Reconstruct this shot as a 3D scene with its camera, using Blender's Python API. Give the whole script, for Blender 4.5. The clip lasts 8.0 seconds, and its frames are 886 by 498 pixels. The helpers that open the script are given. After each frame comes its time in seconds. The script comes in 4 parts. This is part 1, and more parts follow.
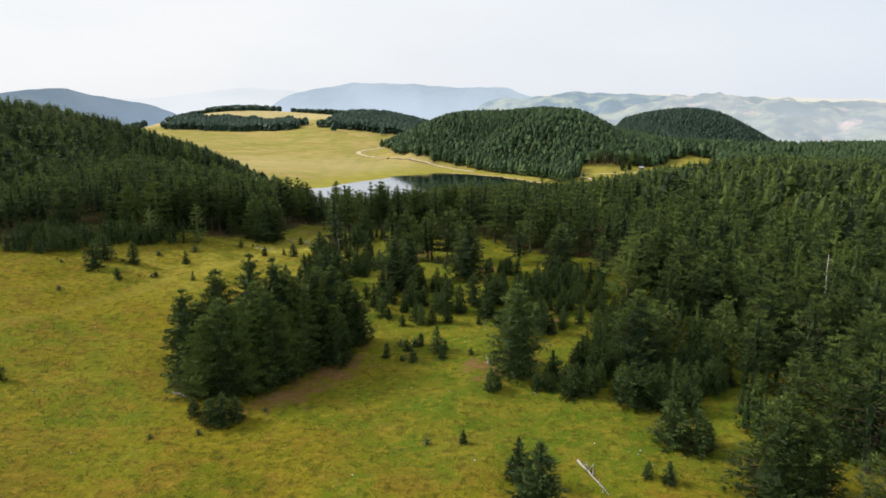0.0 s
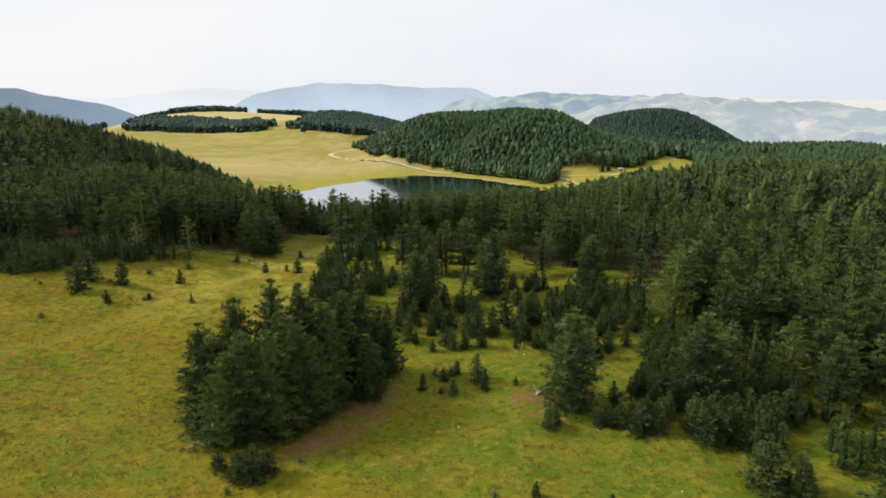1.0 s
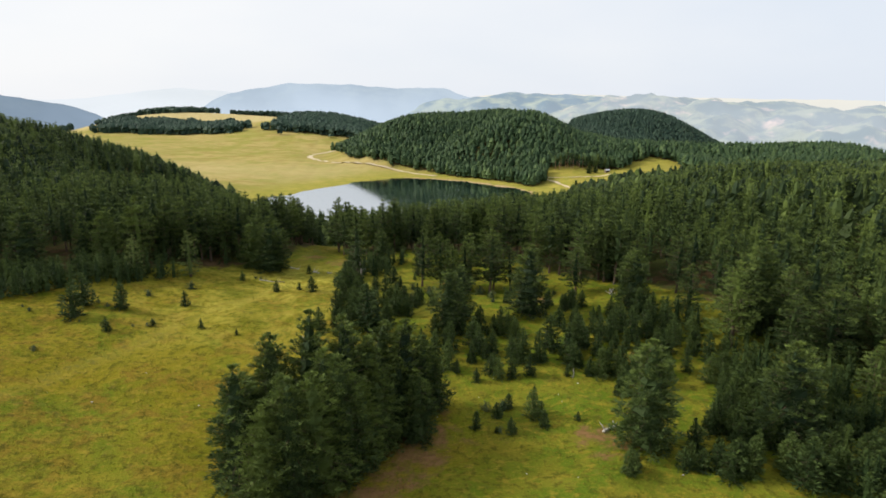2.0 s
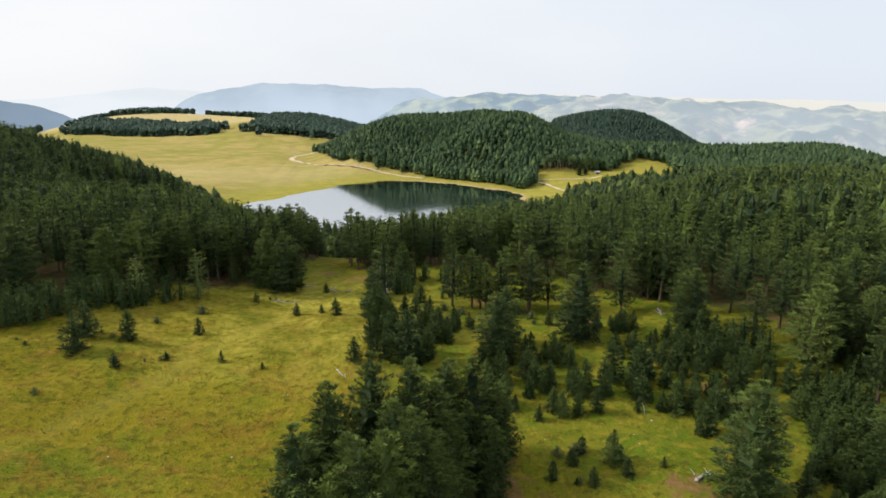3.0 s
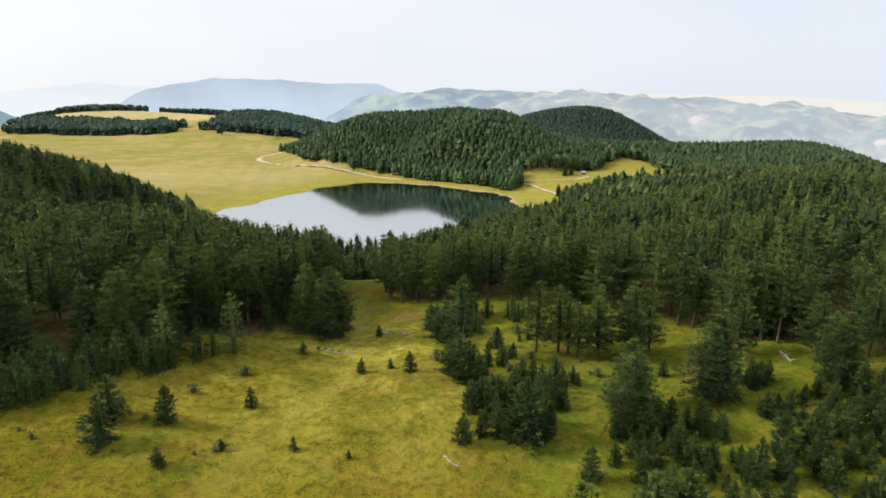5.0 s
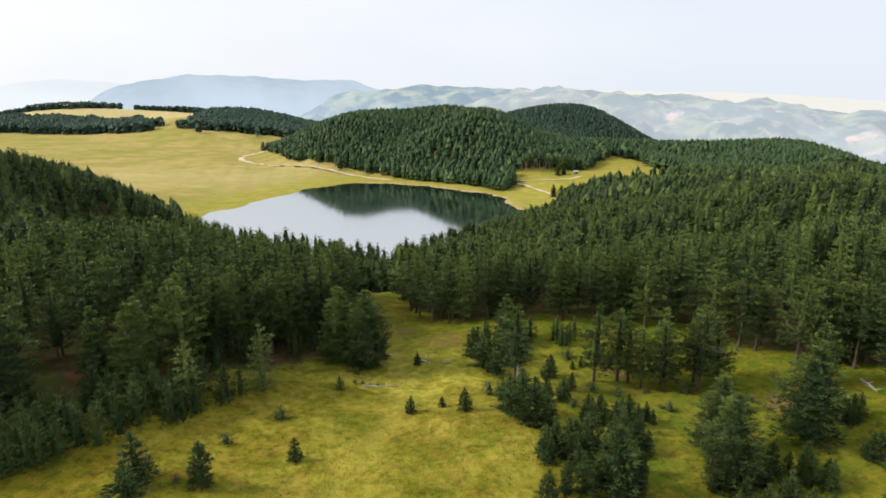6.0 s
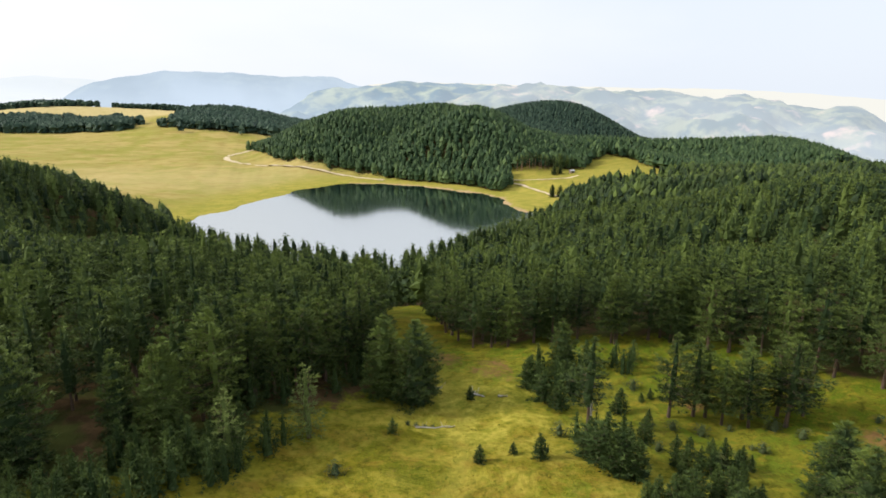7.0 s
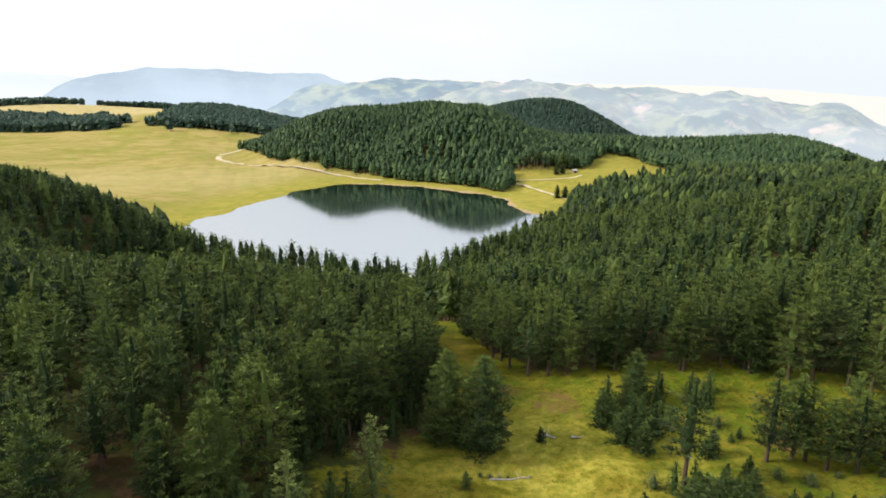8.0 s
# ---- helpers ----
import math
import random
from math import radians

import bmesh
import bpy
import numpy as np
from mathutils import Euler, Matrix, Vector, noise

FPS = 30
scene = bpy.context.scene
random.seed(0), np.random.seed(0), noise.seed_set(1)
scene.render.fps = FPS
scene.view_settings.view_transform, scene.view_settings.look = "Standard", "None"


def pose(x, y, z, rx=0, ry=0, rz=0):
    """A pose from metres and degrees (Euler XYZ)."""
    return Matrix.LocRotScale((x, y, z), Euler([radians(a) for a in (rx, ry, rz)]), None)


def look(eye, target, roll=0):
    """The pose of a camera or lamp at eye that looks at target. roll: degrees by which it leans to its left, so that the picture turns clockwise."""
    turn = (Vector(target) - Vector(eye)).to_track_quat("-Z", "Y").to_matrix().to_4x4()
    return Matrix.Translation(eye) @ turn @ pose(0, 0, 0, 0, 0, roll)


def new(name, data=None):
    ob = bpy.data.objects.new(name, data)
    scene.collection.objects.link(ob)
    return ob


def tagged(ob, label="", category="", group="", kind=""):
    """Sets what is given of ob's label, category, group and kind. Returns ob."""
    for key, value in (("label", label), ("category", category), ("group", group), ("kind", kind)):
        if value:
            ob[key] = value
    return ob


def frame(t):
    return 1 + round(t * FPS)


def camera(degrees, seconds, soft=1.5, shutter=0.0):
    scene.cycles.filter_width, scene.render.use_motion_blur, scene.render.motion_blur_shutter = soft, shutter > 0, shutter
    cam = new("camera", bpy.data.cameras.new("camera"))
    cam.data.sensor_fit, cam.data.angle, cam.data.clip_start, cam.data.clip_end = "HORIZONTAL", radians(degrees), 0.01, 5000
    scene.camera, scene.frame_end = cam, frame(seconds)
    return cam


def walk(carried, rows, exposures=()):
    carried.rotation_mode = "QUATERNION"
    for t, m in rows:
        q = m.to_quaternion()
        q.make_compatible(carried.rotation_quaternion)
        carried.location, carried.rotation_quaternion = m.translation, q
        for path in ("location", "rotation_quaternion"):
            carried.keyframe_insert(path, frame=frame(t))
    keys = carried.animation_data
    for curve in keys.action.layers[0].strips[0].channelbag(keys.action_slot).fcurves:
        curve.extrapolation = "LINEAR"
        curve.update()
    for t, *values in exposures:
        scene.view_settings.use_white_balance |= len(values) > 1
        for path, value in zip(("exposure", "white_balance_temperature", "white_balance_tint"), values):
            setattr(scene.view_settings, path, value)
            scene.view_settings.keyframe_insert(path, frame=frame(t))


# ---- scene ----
cam = camera(69.1, 8.0, soft=1.7)
METRES, EYE, TILT, LEAN, TURN = 130.0, 35.0, -13.0, 0.0, 0.0
ROWS = [
    (0.0, 0.0, 0.0, 0.0, -0.0, 0.0, 0.0),
    (0.5, -0.0434, 0.0396, 0.0112, -1.48, 0.01, 0.34),
    (1.0, -0.0904, 0.0843, 0.0246, -3.05, -0.0, 0.7),
    (1.5, -0.1317, 0.1258, 0.037, -4.31, 0.0, 1.02),
    (3.0, -0.2546, 0.2624, 0.0805, -7.67, -0.1, 1.83),
    (3.5, -0.2917, 0.3074, 0.0952, -8.67, -0.15, 2.07),
    (4.0, -0.3298, 0.3558, 0.1109, -9.66, -0.28, 2.3),
    (4.5, -0.3646, 0.4024, 0.1266, -10.59, -0.46, 2.49),
    (6.0, -0.4677, 0.5545, 0.1772, -13.64, -1.04, 3.14),
    (6.5, -0.4984, 0.6032, 0.1934, -14.54, -1.24, 3.36),
    (7.0, -0.5315, 0.6582, 0.2116, -15.37, -1.45, 3.57),
    (7.5, -0.5605, 0.7086, 0.228, -16.0, -1.63, 3.71),
    (8.0, -0.5901, 0.7622, 0.2456, -16.58, -1.82, 3.85),
]
walk(cam, [(t, pose(0, 0, EYE, TILT, LEAN, TURN) @ pose(METRES * x, METRES * y, METRES * z, 90 + pitch, roll, yaw)) for t, x, y, z, yaw, pitch, roll in ROWS],
     exposures=[(0.0, 0.0), (2.0, 0.02), (4.0, 0.04), (6.0, 0.10), (7.0, 0.16), (8.0, 0.24)])

# ---------------------------------------------------------------- light
SUN_AZ, SUN_EL = -80.0, 36.0            # degrees: clockwise from straight ahead, above the horizon
SUN_DIR = Vector((math.sin(radians(SUN_AZ)) * math.cos(radians(SUN_EL)),
                  math.cos(radians(SUN_AZ)) * math.cos(radians(SUN_EL)), math.sin(radians(SUN_EL))))

world = bpy.data.worlds.new("overcast_sky")
scene.world = world
world.use_nodes = True
wt = world.node_tree
wt.nodes.clear()


def wn(kind, **inputs):
    n = wt.nodes.new(kind)
    for k, v in inputs.items():
        n.inputs[k.replace("_", " ")].default_value = v
    return n


w_out, w_bg = wn("ShaderNodeOutputWorld"), wn("ShaderNodeBackground", Strength=1.0)
w_sky = wn("ShaderNodeTexSky")
w_sky.sky_type, w_sky.sun_disc = "NISHITA", False
w_sky.sun_elevation, w_sky.sun_rotation = radians(SUN_EL), radians(SUN_AZ % 360)
w_sky.air_density, w_sky.dust_density = 1.0, 2.0
w_dim = wn("ShaderNodeVectorMath")
w_dim.operation = "SCALE"
w_dim.inputs["Scale"].default_value = 0.10
w_co = wn("ShaderNodeTexCoord")
w_dot = wn("ShaderNodeVectorMath")
w_dot.operation = "DOT_PRODUCT"
w_dot.inputs[1].default_value = (-0.62, 0.70, 0.35)
w_glow = wn("ShaderNodeMapRange", From_Min=0.2, From_Max=0.95, To_Min=0.0, To_Max=1.0)
w_map = wn("ShaderNodeMapping")
w_map.inputs["Scale"].default_value = (1.0, 1.0, 3.5)
w_noise = wn("ShaderNodeTexNoise", Scale=2.2, Detail=4.0, Roughness=0.5)
w_nr = wn("ShaderNodeMapRange", From_Min=0.35, From_Max=0.7, To_Min=-0.22, To_Max=0.22)
w_sum = wn("ShaderNodeMath")
w_sum.operation = "ADD"
w_sum.use_clamp = True
w_ramp = wn("ShaderNodeMix")
w_ramp.data_type = "RGBA"
w_ramp.inputs["A"].default_value = (0.80, 0.86, 0.95, 1)
w_ramp.inputs["B"].default_value = (0.97, 0.98, 1.0, 1)
w_mix = wn("ShaderNodeMix")
w_mix.data_type = "RGBA"
w_sep = wn("ShaderNodeSeparateXYZ")
w_lift = wn("ShaderNodeMapRange", From_Min=0.13, From_Max=0.40, To_Min=1.0, To_Max=1.08)
w_cloud = wn("ShaderNodeVectorMath")
w_cloud.operation = "SCALE"
w_mix.inputs["Factor"].default_value = 0.92
L = wt.links.new
L(w_sky.outputs[0], w_dim.inputs[0])
L(w_co.outputs["Generated"], w_dot.inputs[0])
L(w_dot.outputs["Value"], w_glow.inputs["Value"])
L(w_co.outputs["Generated"], w_map.inputs["Vector"])
L(w_map.outputs[0], w_noise.inputs["Vector"])
L(w_noise.outputs["Fac"], w_nr.inputs["Value"])
L(w_glow.outputs[0], w_sum.inputs[0])
L(w_nr.outputs[0], w_sum.inputs[1])
L(w_sum.outputs[0], w_ramp.inputs["Factor"])
L(w_co.outputs["Generated"], w_sep.inputs[0])
L(w_sep.outputs["Z"], w_lift.inputs["Value"])
L(w_ramp.outputs["Result"], w_cloud.inputs[0])
L(w_lift.outputs[0], w_cloud.inputs["Scale"])
L(w_dim.outputs[0], w_mix.inputs["A"])
L(w_cloud.outputs[0], w_mix.inputs["B"])
L(w_mix.outputs["Result"], w_bg.inputs["Color"])
L(w_bg.outputs[0], w_out.inputs["Surface"])

sun = new("sun", bpy.data.lights.new("sun", "SUN"))
sun.data.energy, sun.data.angle, sun.data.color = 4.3, radians(12), (1.0, 0.95, 0.84)
sun.matrix_world = look(SUN_DIR * 300, (0, 0, 0))


# ---------------------------------------------------------------- materials
class Mat:
    """A node material, built up node by node."""

    def __init__(self, name, rough=0.9):
        self.m = bpy.data.materials.new(name)
        self.m.use_nodes = True
        self.t = self.m.node_tree
        self.b = self.t.nodes["Principled BSDF"]
        self.b.inputs["Roughness"].default_value = rough
        self.b.inputs["Specular IOR Level"].default_value = 0.25

    def node(self, kind, **inputs):
        n = self.t.nodes.new(kind)
        for k, v in inputs.items():
            n.inputs[k.replace("_", " ")].default_value = v
        return n

    def link(self, a, b):
        self.t.links.new(a, b)

    def where(self):
        return self.node("ShaderNodeNewGeometry").outputs["Position"]

    def noise(self, scale, detail=3.0, rough=0.55, stretch=None, distort=0.0):
        n = self.node("ShaderNodeTexNoise", Scale=scale, Detail=detail, Roughness=rough, Distortion=distort)
        src = self.where()
        if stretch:
            mp = self.node("ShaderNodeMapping")
            mp.inputs["Scale"].default_value = stretch
            self.link(src, mp.inputs["Vector"])
            src = mp.outputs[0]
        self.link(src, n.inputs["Vector"])
        return n.outputs["Fac"]

    def attr(self, name):
        n = self.node("ShaderNodeAttribute")
        n.attribute_name = name
        return n.outputs["Fac"]

    def span(self, value, lo, hi, a=0.0, b=1.0):
        n = self.node("ShaderNodeMapRange", From_Min=lo, From_Max=hi, To_Min=a, To_Max=b)
        self.link(value, n.inputs["Value"])
        return n.outputs[0]

    def math(self, op, a, b):
        n = self.node("ShaderNodeMath")
        n.operation = op
        for i, v in enumerate((a, b)):
            if isinstance(v, (int, float)):
                n.inputs[i].default_value = v
            else:
                self.link(v, n.inputs[i])
        return n.outputs[0]

    def mix(self, fac, a, b, mode="MIX"):
        n = self.node("ShaderNodeMix")
        n.data_type, n.blend_type = "RGBA", mode
        for key, v in (("Factor", fac), ("A", a), ("B", b)):
            if isinstance(v, (int, float)):
                n.inputs[key].default_value = v
            elif isinstance(v, tuple):
                n.inputs[key].default_value = (*v, 1)
            else:
                self.link(v, n.inputs[key])
        return n.outputs["Result"]

    def bump(self, value, strength=0.5, distance=0.1):
        n = self.node("ShaderNodeBump", Strength=strength, Distance=distance)
        self.link(value, n.inputs["Height"])
        self.link(n.outputs[0], self.b.inputs["Normal"])

    def colour(self, value):
        if isinstance(value, tuple):
            self.b.inputs["Base Color"].default_value = (*value, 1)
        else:
            self.link(value, self.b.inputs["Base Color"])
        return self


def ground_material():
    k = Mat("meadow_and_litter", 0.95)
    big, mid, fine = k.noise(0.03, 4, 0.6), k.noise(0.11, 6, 0.68, (1.0, 1.2, 1.0), 0.6), k.noise(0.8, 5, 0.68)
    tiny = k.noise(3.0, 3, 0.6)
    green, gold, bright, rust = (0.076, 0.092, 0.006), (0.172, 0.142, 0.010), (0.078, 0.114, 0.007), (0.160, 0.102, 0.014)
    c = k.mix(k.span(big, 0.38, 0.56), green, gold)
    c = k.mix(k.span(mid, 0.43, 0.58, 0, 0.75), c, gold)
    c = k.mix(k.span(k.noise(0.06, 5, 0.65, None, 0.4), 0.50, 0.62, 0, 0.8), c, bright)
    # greener grass, and the tree shade beside the left wood painted in
    green_and_shade = k.math("ADD", k.attr("green_and_shade"), k.span(big, 0.4, 0.6, -0.3, 0.3))
    c = k.mix(k.span(green_and_shade, 0.15, 0.8, 0, 0.92), c, k.mix(k.span(k.noise(0.2, 5, 0.65), 0.44, 0.56), (0.076, 0.116, 0.009), (0.140, 0.142, 0.014)))
    # rusty sedge, pale tufts, dark hollows between them
    sedge = k.span(k.noise(0.15, 6, 0.72, (1.0, 1.3, 1.0), 0.5), 0.49, 0.60, 0, 0.85)
    c = k.mix(k.math("MULTIPLY", sedge, k.span(k.attr("green_and_shade"), 0.2, 0.9, 1.0, 0.25)), c, rust)
    c = k.mix(k.span(fine, 0.49, 0.62, 0.0, 0.7), c, (0.044, 0.048, 0.006))
    c = k.mix(k.span(k.noise(0.55, 5, 0.72, (1.0, 1.4, 1.0)), 0.52, 0.64, 0.0, 0.55), c, (0.255, 0.185, 0.022))
    c = k.mix(k.span(tiny, 0.54, 0.72, 0.0, 0.4), c, (0.25, 0.20, 0.022))
    # dry straw, brightened to paint the sunlit stretch of the meadow
    c = k.mix(k.math("MULTIPLY", k.attr("sunlit_straw"), k.span(k.noise(0.11, 6, 0.7, (1.0, 1.2, 1.0), 0.5), 0.42, 0.56, 0.15, 1.0)), c, k.mix(k.span(fine, 0.4, 0.6), (0.35, 0.295, 0.050), (0.20, 0.195, 0.022)))
    # far dry pasture
    dry = k.mix(k.span(k.noise(0.012, 5, 0.6, (1.0, 2.0, 1.0)), 0.42, 0.58), (0.355, 0.278, 0.098), (0.278, 0.242, 0.068))
    dry = k.mix(k.span(k.noise(0.06, 5, 0.65, (1.0, 2.0, 1.0)), 0.48, 0.60, 0, 0.6), dry, (0.25, 0.180, 0.048))
    dry = k.mix(k.span(k.noise(0.03, 4, 0.6), 0.50, 0.62, 0, 0.6), dry, (0.20, 0.205, 0.030))
    dry = k.mix(k.math("MULTIPLY", k.attr("pale"), k.span(mid, 0.35, 0.6, 0.5, 1.0)), dry, (0.46, 0.37, 0.18))
    c = k.mix(k.attr("dry"), c, dry)
    c = k.mix(k.attr("lush"), c, k.mix(k.span(mid, 0.4, 0.6), (0.225, 0.215, 0.035), (0.315, 0.262, 0.055)))
    # needle litter and bare earth under the pines
    lit = k.mix(k.span(k.noise(0.6, 4, 0.6), 0.4, 0.6), (0.055, 0.036, 0.017), (0.095, 0.060, 0.028))
    lit = k.mix(k.span(k.noise(0.2, 4), 0.42, 0.54, 0, 0.85), lit, (0.040, 0.052, 0.012))
    edge = k.math("ADD", k.attr("litter_and_shade"), k.span(k.noise(0.3, 5, 0.65), 0.35, 0.65, -0.4, 0.4))
    c = k.mix(k.span(edge, 0.35, 0.7), c, lit)
    earth = k.math("ADD", k.attr("earth"), k.span(k.noise(0.35, 5, 0.7), 0.38, 0.62, -0.6, 0.5))
    c = k.mix(k.span(earth, 0.4, 1.25, 0, 0.9), c, k.mix(k.span(fine, 0.4, 0.6), (0.135, 0.072, 0.030), (0.210, 0.115, 0.050)))
    dirt = k.mix(k.span(k.noise(0.5, 4), 0.3, 0.7), (0.30, 0.20, 0.10), (0.42, 0.31, 0.18))
    bank = k.math("ADD", k.attr("bank"), k.span(k.noise(0.12, 4, 0.6), 0.3, 0.7, -0.4, 0.3))
    c = k.mix(k.span(bank, 0.4, 0.7), c, dirt)
    worn = k.math("MULTIPLY", k.attr("worn"), k.span(fine, 0.3, 0.6))
    c = k.mix(worn, c, (0.34, 0.28, 0.06))
    k.colour(c)
    k.b.inputs["Specular IOR Level"].default_value = 0.04
    k.bump(k.math("ADD", k.math("MULTIPLY", fine, 0.7), k.math("MULTIPLY", tiny, 0.3)), 0.8, 0.5)
    return k.m


def foliage_material(name, dark, light, fresh):
    k = Mat(name, 0.65)
    info = k.node("ShaderNodeObjectInfo").outputs["Random"]
    leaf = k.node("ShaderNodeNewGeometry").outputs["Random Per Island"]
    tree = k.math("FRACT", k.math("ADD", k.attr("tint"), info), 0.0)
    c = k.mix(tree, dark, light)
    # pale new growth, with lit tops and tips painted in alongside it
    young = k.math("MULTIPLY", k.attr("lit_shoots"), k.span(k.noise(0.7, 3, 0.6), 0.35, 0.6, 0.35, 1.0))
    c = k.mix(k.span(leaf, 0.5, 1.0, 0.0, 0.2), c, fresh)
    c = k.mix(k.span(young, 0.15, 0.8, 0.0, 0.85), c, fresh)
    c = k.mix(k.span(tree, 0.80, 1.0, 0.0, 0.55), c, fresh)
    k.colour(c)
    k.b.inputs["Specular IOR Level"].default_value = 0.15
    tr = k.node("ShaderNodeBsdfTranslucent")
    k.link(c, tr.inputs["Color"])
    ad = k.node("ShaderNodeMixShader")
    ad.inputs[0].default_value = 0.10
    k.link(k.b.outputs[0], ad.inputs[1])
    k.link(tr.outputs[0], ad.inputs[2])
    k.link(ad.outputs[0], k.t.nodes["Material Output"].inputs["Surface"])
    return k.m


def bark_material(name, low, high):
    k = Mat(name, 0.9)
    n = k.noise(3.0, 4, 0.6, (1.0, 1.0, 0.25))
    k.colour(k.mix(k.span(n, 0.35, 0.65), low, high))
    k.bump(n, 0.6, 0.05)
    return k.m


def plain_material(name, a, b, scale, rough=0.85):
    k = Mat(name, rough)
    n = k.noise(scale, 4, 0.6)
    k.colour(k.mix(k.span(n, 0.35, 0.65), a, b))
    k.bump(n, 0.4, 0.03)
    return k.m


def water_material():
    """Dark clear water under a mirroring surface."""
    k = Mat("lake_water", 0.6)
    k.colour((0.005, 0.014, 0.013))
    k.b.inputs["Specular IOR Level"].default_value = 0.0
    ripple = k.node("ShaderNodeBump", Strength=0.10, Distance=0.05)
    k.link(k.math("ADD", k.noise(0.5, 3, 0.5, (1.0, 2.5, 1.0)), k.noise(0.05, 3, 0.5, (1.0, 3.0, 1.0))), ripple.inputs["Height"])
    gloss = k.node("ShaderNodeBsdfGlossy", Roughness=0.07, Color=(0.95, 0.98, 1.0, 1))
    mx = k.node("ShaderNodeMixShader")
    k.link(ripple.outputs[0], gloss.inputs["Normal"])
    mx.inputs[0].default_value = 0.67
    k.link(k.b.outputs[0], mx.inputs[1])
    k.link(gloss.outputs[0], mx.inputs[2])
    k.link(mx.outputs[0], k.t.nodes["Material Output"].inputs["Surface"])
    return k.m


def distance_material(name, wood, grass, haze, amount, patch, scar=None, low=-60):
    """A far range in the mist: bluish land colour, haze painted over it as a glow, thicker low down."""
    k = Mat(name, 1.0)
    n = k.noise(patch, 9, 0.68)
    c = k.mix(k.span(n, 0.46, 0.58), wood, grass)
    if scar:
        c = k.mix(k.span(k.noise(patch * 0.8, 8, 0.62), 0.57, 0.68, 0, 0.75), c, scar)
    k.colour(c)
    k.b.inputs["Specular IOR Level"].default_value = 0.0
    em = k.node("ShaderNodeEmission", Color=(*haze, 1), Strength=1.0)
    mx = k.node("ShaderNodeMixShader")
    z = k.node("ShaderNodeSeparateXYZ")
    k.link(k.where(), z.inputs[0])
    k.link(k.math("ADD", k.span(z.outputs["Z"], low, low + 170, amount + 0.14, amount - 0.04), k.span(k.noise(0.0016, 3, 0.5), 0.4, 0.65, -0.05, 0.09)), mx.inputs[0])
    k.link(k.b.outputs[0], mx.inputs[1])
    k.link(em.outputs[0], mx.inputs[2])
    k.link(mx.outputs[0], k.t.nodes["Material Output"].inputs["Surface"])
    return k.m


M_GROUND = ground_material()
M_PINE = foliage_material("pine_needles", (0.010, 0.022, 0.008), (0.032, 0.055, 0.017), (0.145, 0.190, 0.036))
M_YOUNG = foliage_material("young_pine_needles", (0.016, 0.033, 0.010), (0.035, 0.058, 0.016), (0.095, 0.132, 0.030))
M_SPARSE = foliage_material("sparse_pale_needles", (0.080, 0.108, 0.030), (0.115, 0.150, 0.040), (0.21, 0.25, 0.06))
# Hill needles paled, far ones blued: distance haze painted into their colour.
M_HILL_PINE = foliage_material("hazed_hill_pine_needles", (0.022, 0.047, 0.020), (0.044, 0.078, 0.030), (0.115, 0.165, 0.055))
M_FAR_PINE = foliage_material("haze_blue_pine_needles", (0.017, 0.038, 0.026), (0.032, 0.060, 0.040), (0.068, 0.105, 0.062))
M_BUSH = foliage_material("juniper_needles", (0.035, 0.055, 0.022), (0.065, 0.085, 0.030), (0.12, 0.13, 0.04))
M_BARK = bark_material("pine_bark", (0.055, 0.042, 0.033), (0.125, 0.080, 0.053))
M_RED_BARK = bark_material("reddish_pine_bark", (0.24, 0.135, 0.085), (0.40, 0.24, 0.16))
M_DEAD = bark_material("bleached_wood", (0.24, 0.215, 0.185), (0.44, 0.405, 0.355))
M_WATER = water_material()
M_DIRT = plain_material("dirt_track", (0.44, 0.34, 0.21), (0.56, 0.46, 0.32), 0.4)
M_STONE = plain_material("pale_limestone", (0.28, 0.265, 0.23), (0.46, 0.44, 0.40), 2.0)

# ---------------------------------------------------------------- shape of the land
LAKE_Z = -33.0
SHORE = [(-112, 480), (-109, 499), (-97, 513), (-81, 539), (-62, 565), (-47, 586), (-26, 608), (2, 618), (28, 606), (51, 587), (70, 560),
         (85, 539), (93, 516), (86, 481), (90, 450), (73, 420), (45, 395), (15, 370), (-22, 346), (-55, 375), (-85, 400), (-106, 435)]
# rounded rises and hollows: x, y, spread in x, spread in y, height
NEAR_RISES = [
    (-11, 7, 145, 59, 35.6), (-34, 149, 25, 25, 13.2), (30, 136, 44, 25, 27.0), (44, 186, 48, 25, 29.2),
    (-19, 202, 37, 25, 17.1), (-87, 203, 29, 61, 23.0), (-102, 116, 64, 38, 11.6), (15, 87, 60, 25, 14.6),
    (80, 298, 58, 42, 16.7), (2, 340, 37, 26, 27.3), (23, 248, 56, 25, 22.9), (-62, 342, 63, 25, -23.6),
    (104, 91, 37, 61, 17.8),
]
SIDE_HILLS = [
    (144, 228, 52, 80, 28.7), (274, 352, 90, 87, 36.3), (-190, 281, 80, 137, 68.7), (-112, 349, 34, 93, -24.2),
    (127, 407, 48, 25, 8.5), (-350, 487, 114, 105, 20.8), (134, 686, 34, 82, 38.4), (433, 626, 110, 66, 51.6),
    (214, 577, 48, 74, 27.4), (-119, 647, 116, 79, 5.5), (26, 484, 81, 86, 9.5), (79, 662, 30, 26, 21.3),
    (-116, 397, 25, 25, 20.7), (199, 588, 56, 37, -17.6), (368, 503, 41, 39, 21.9), (143, 168, 45, 43, 16.0),
    (382, 668, 38, 37, -12.7),
]
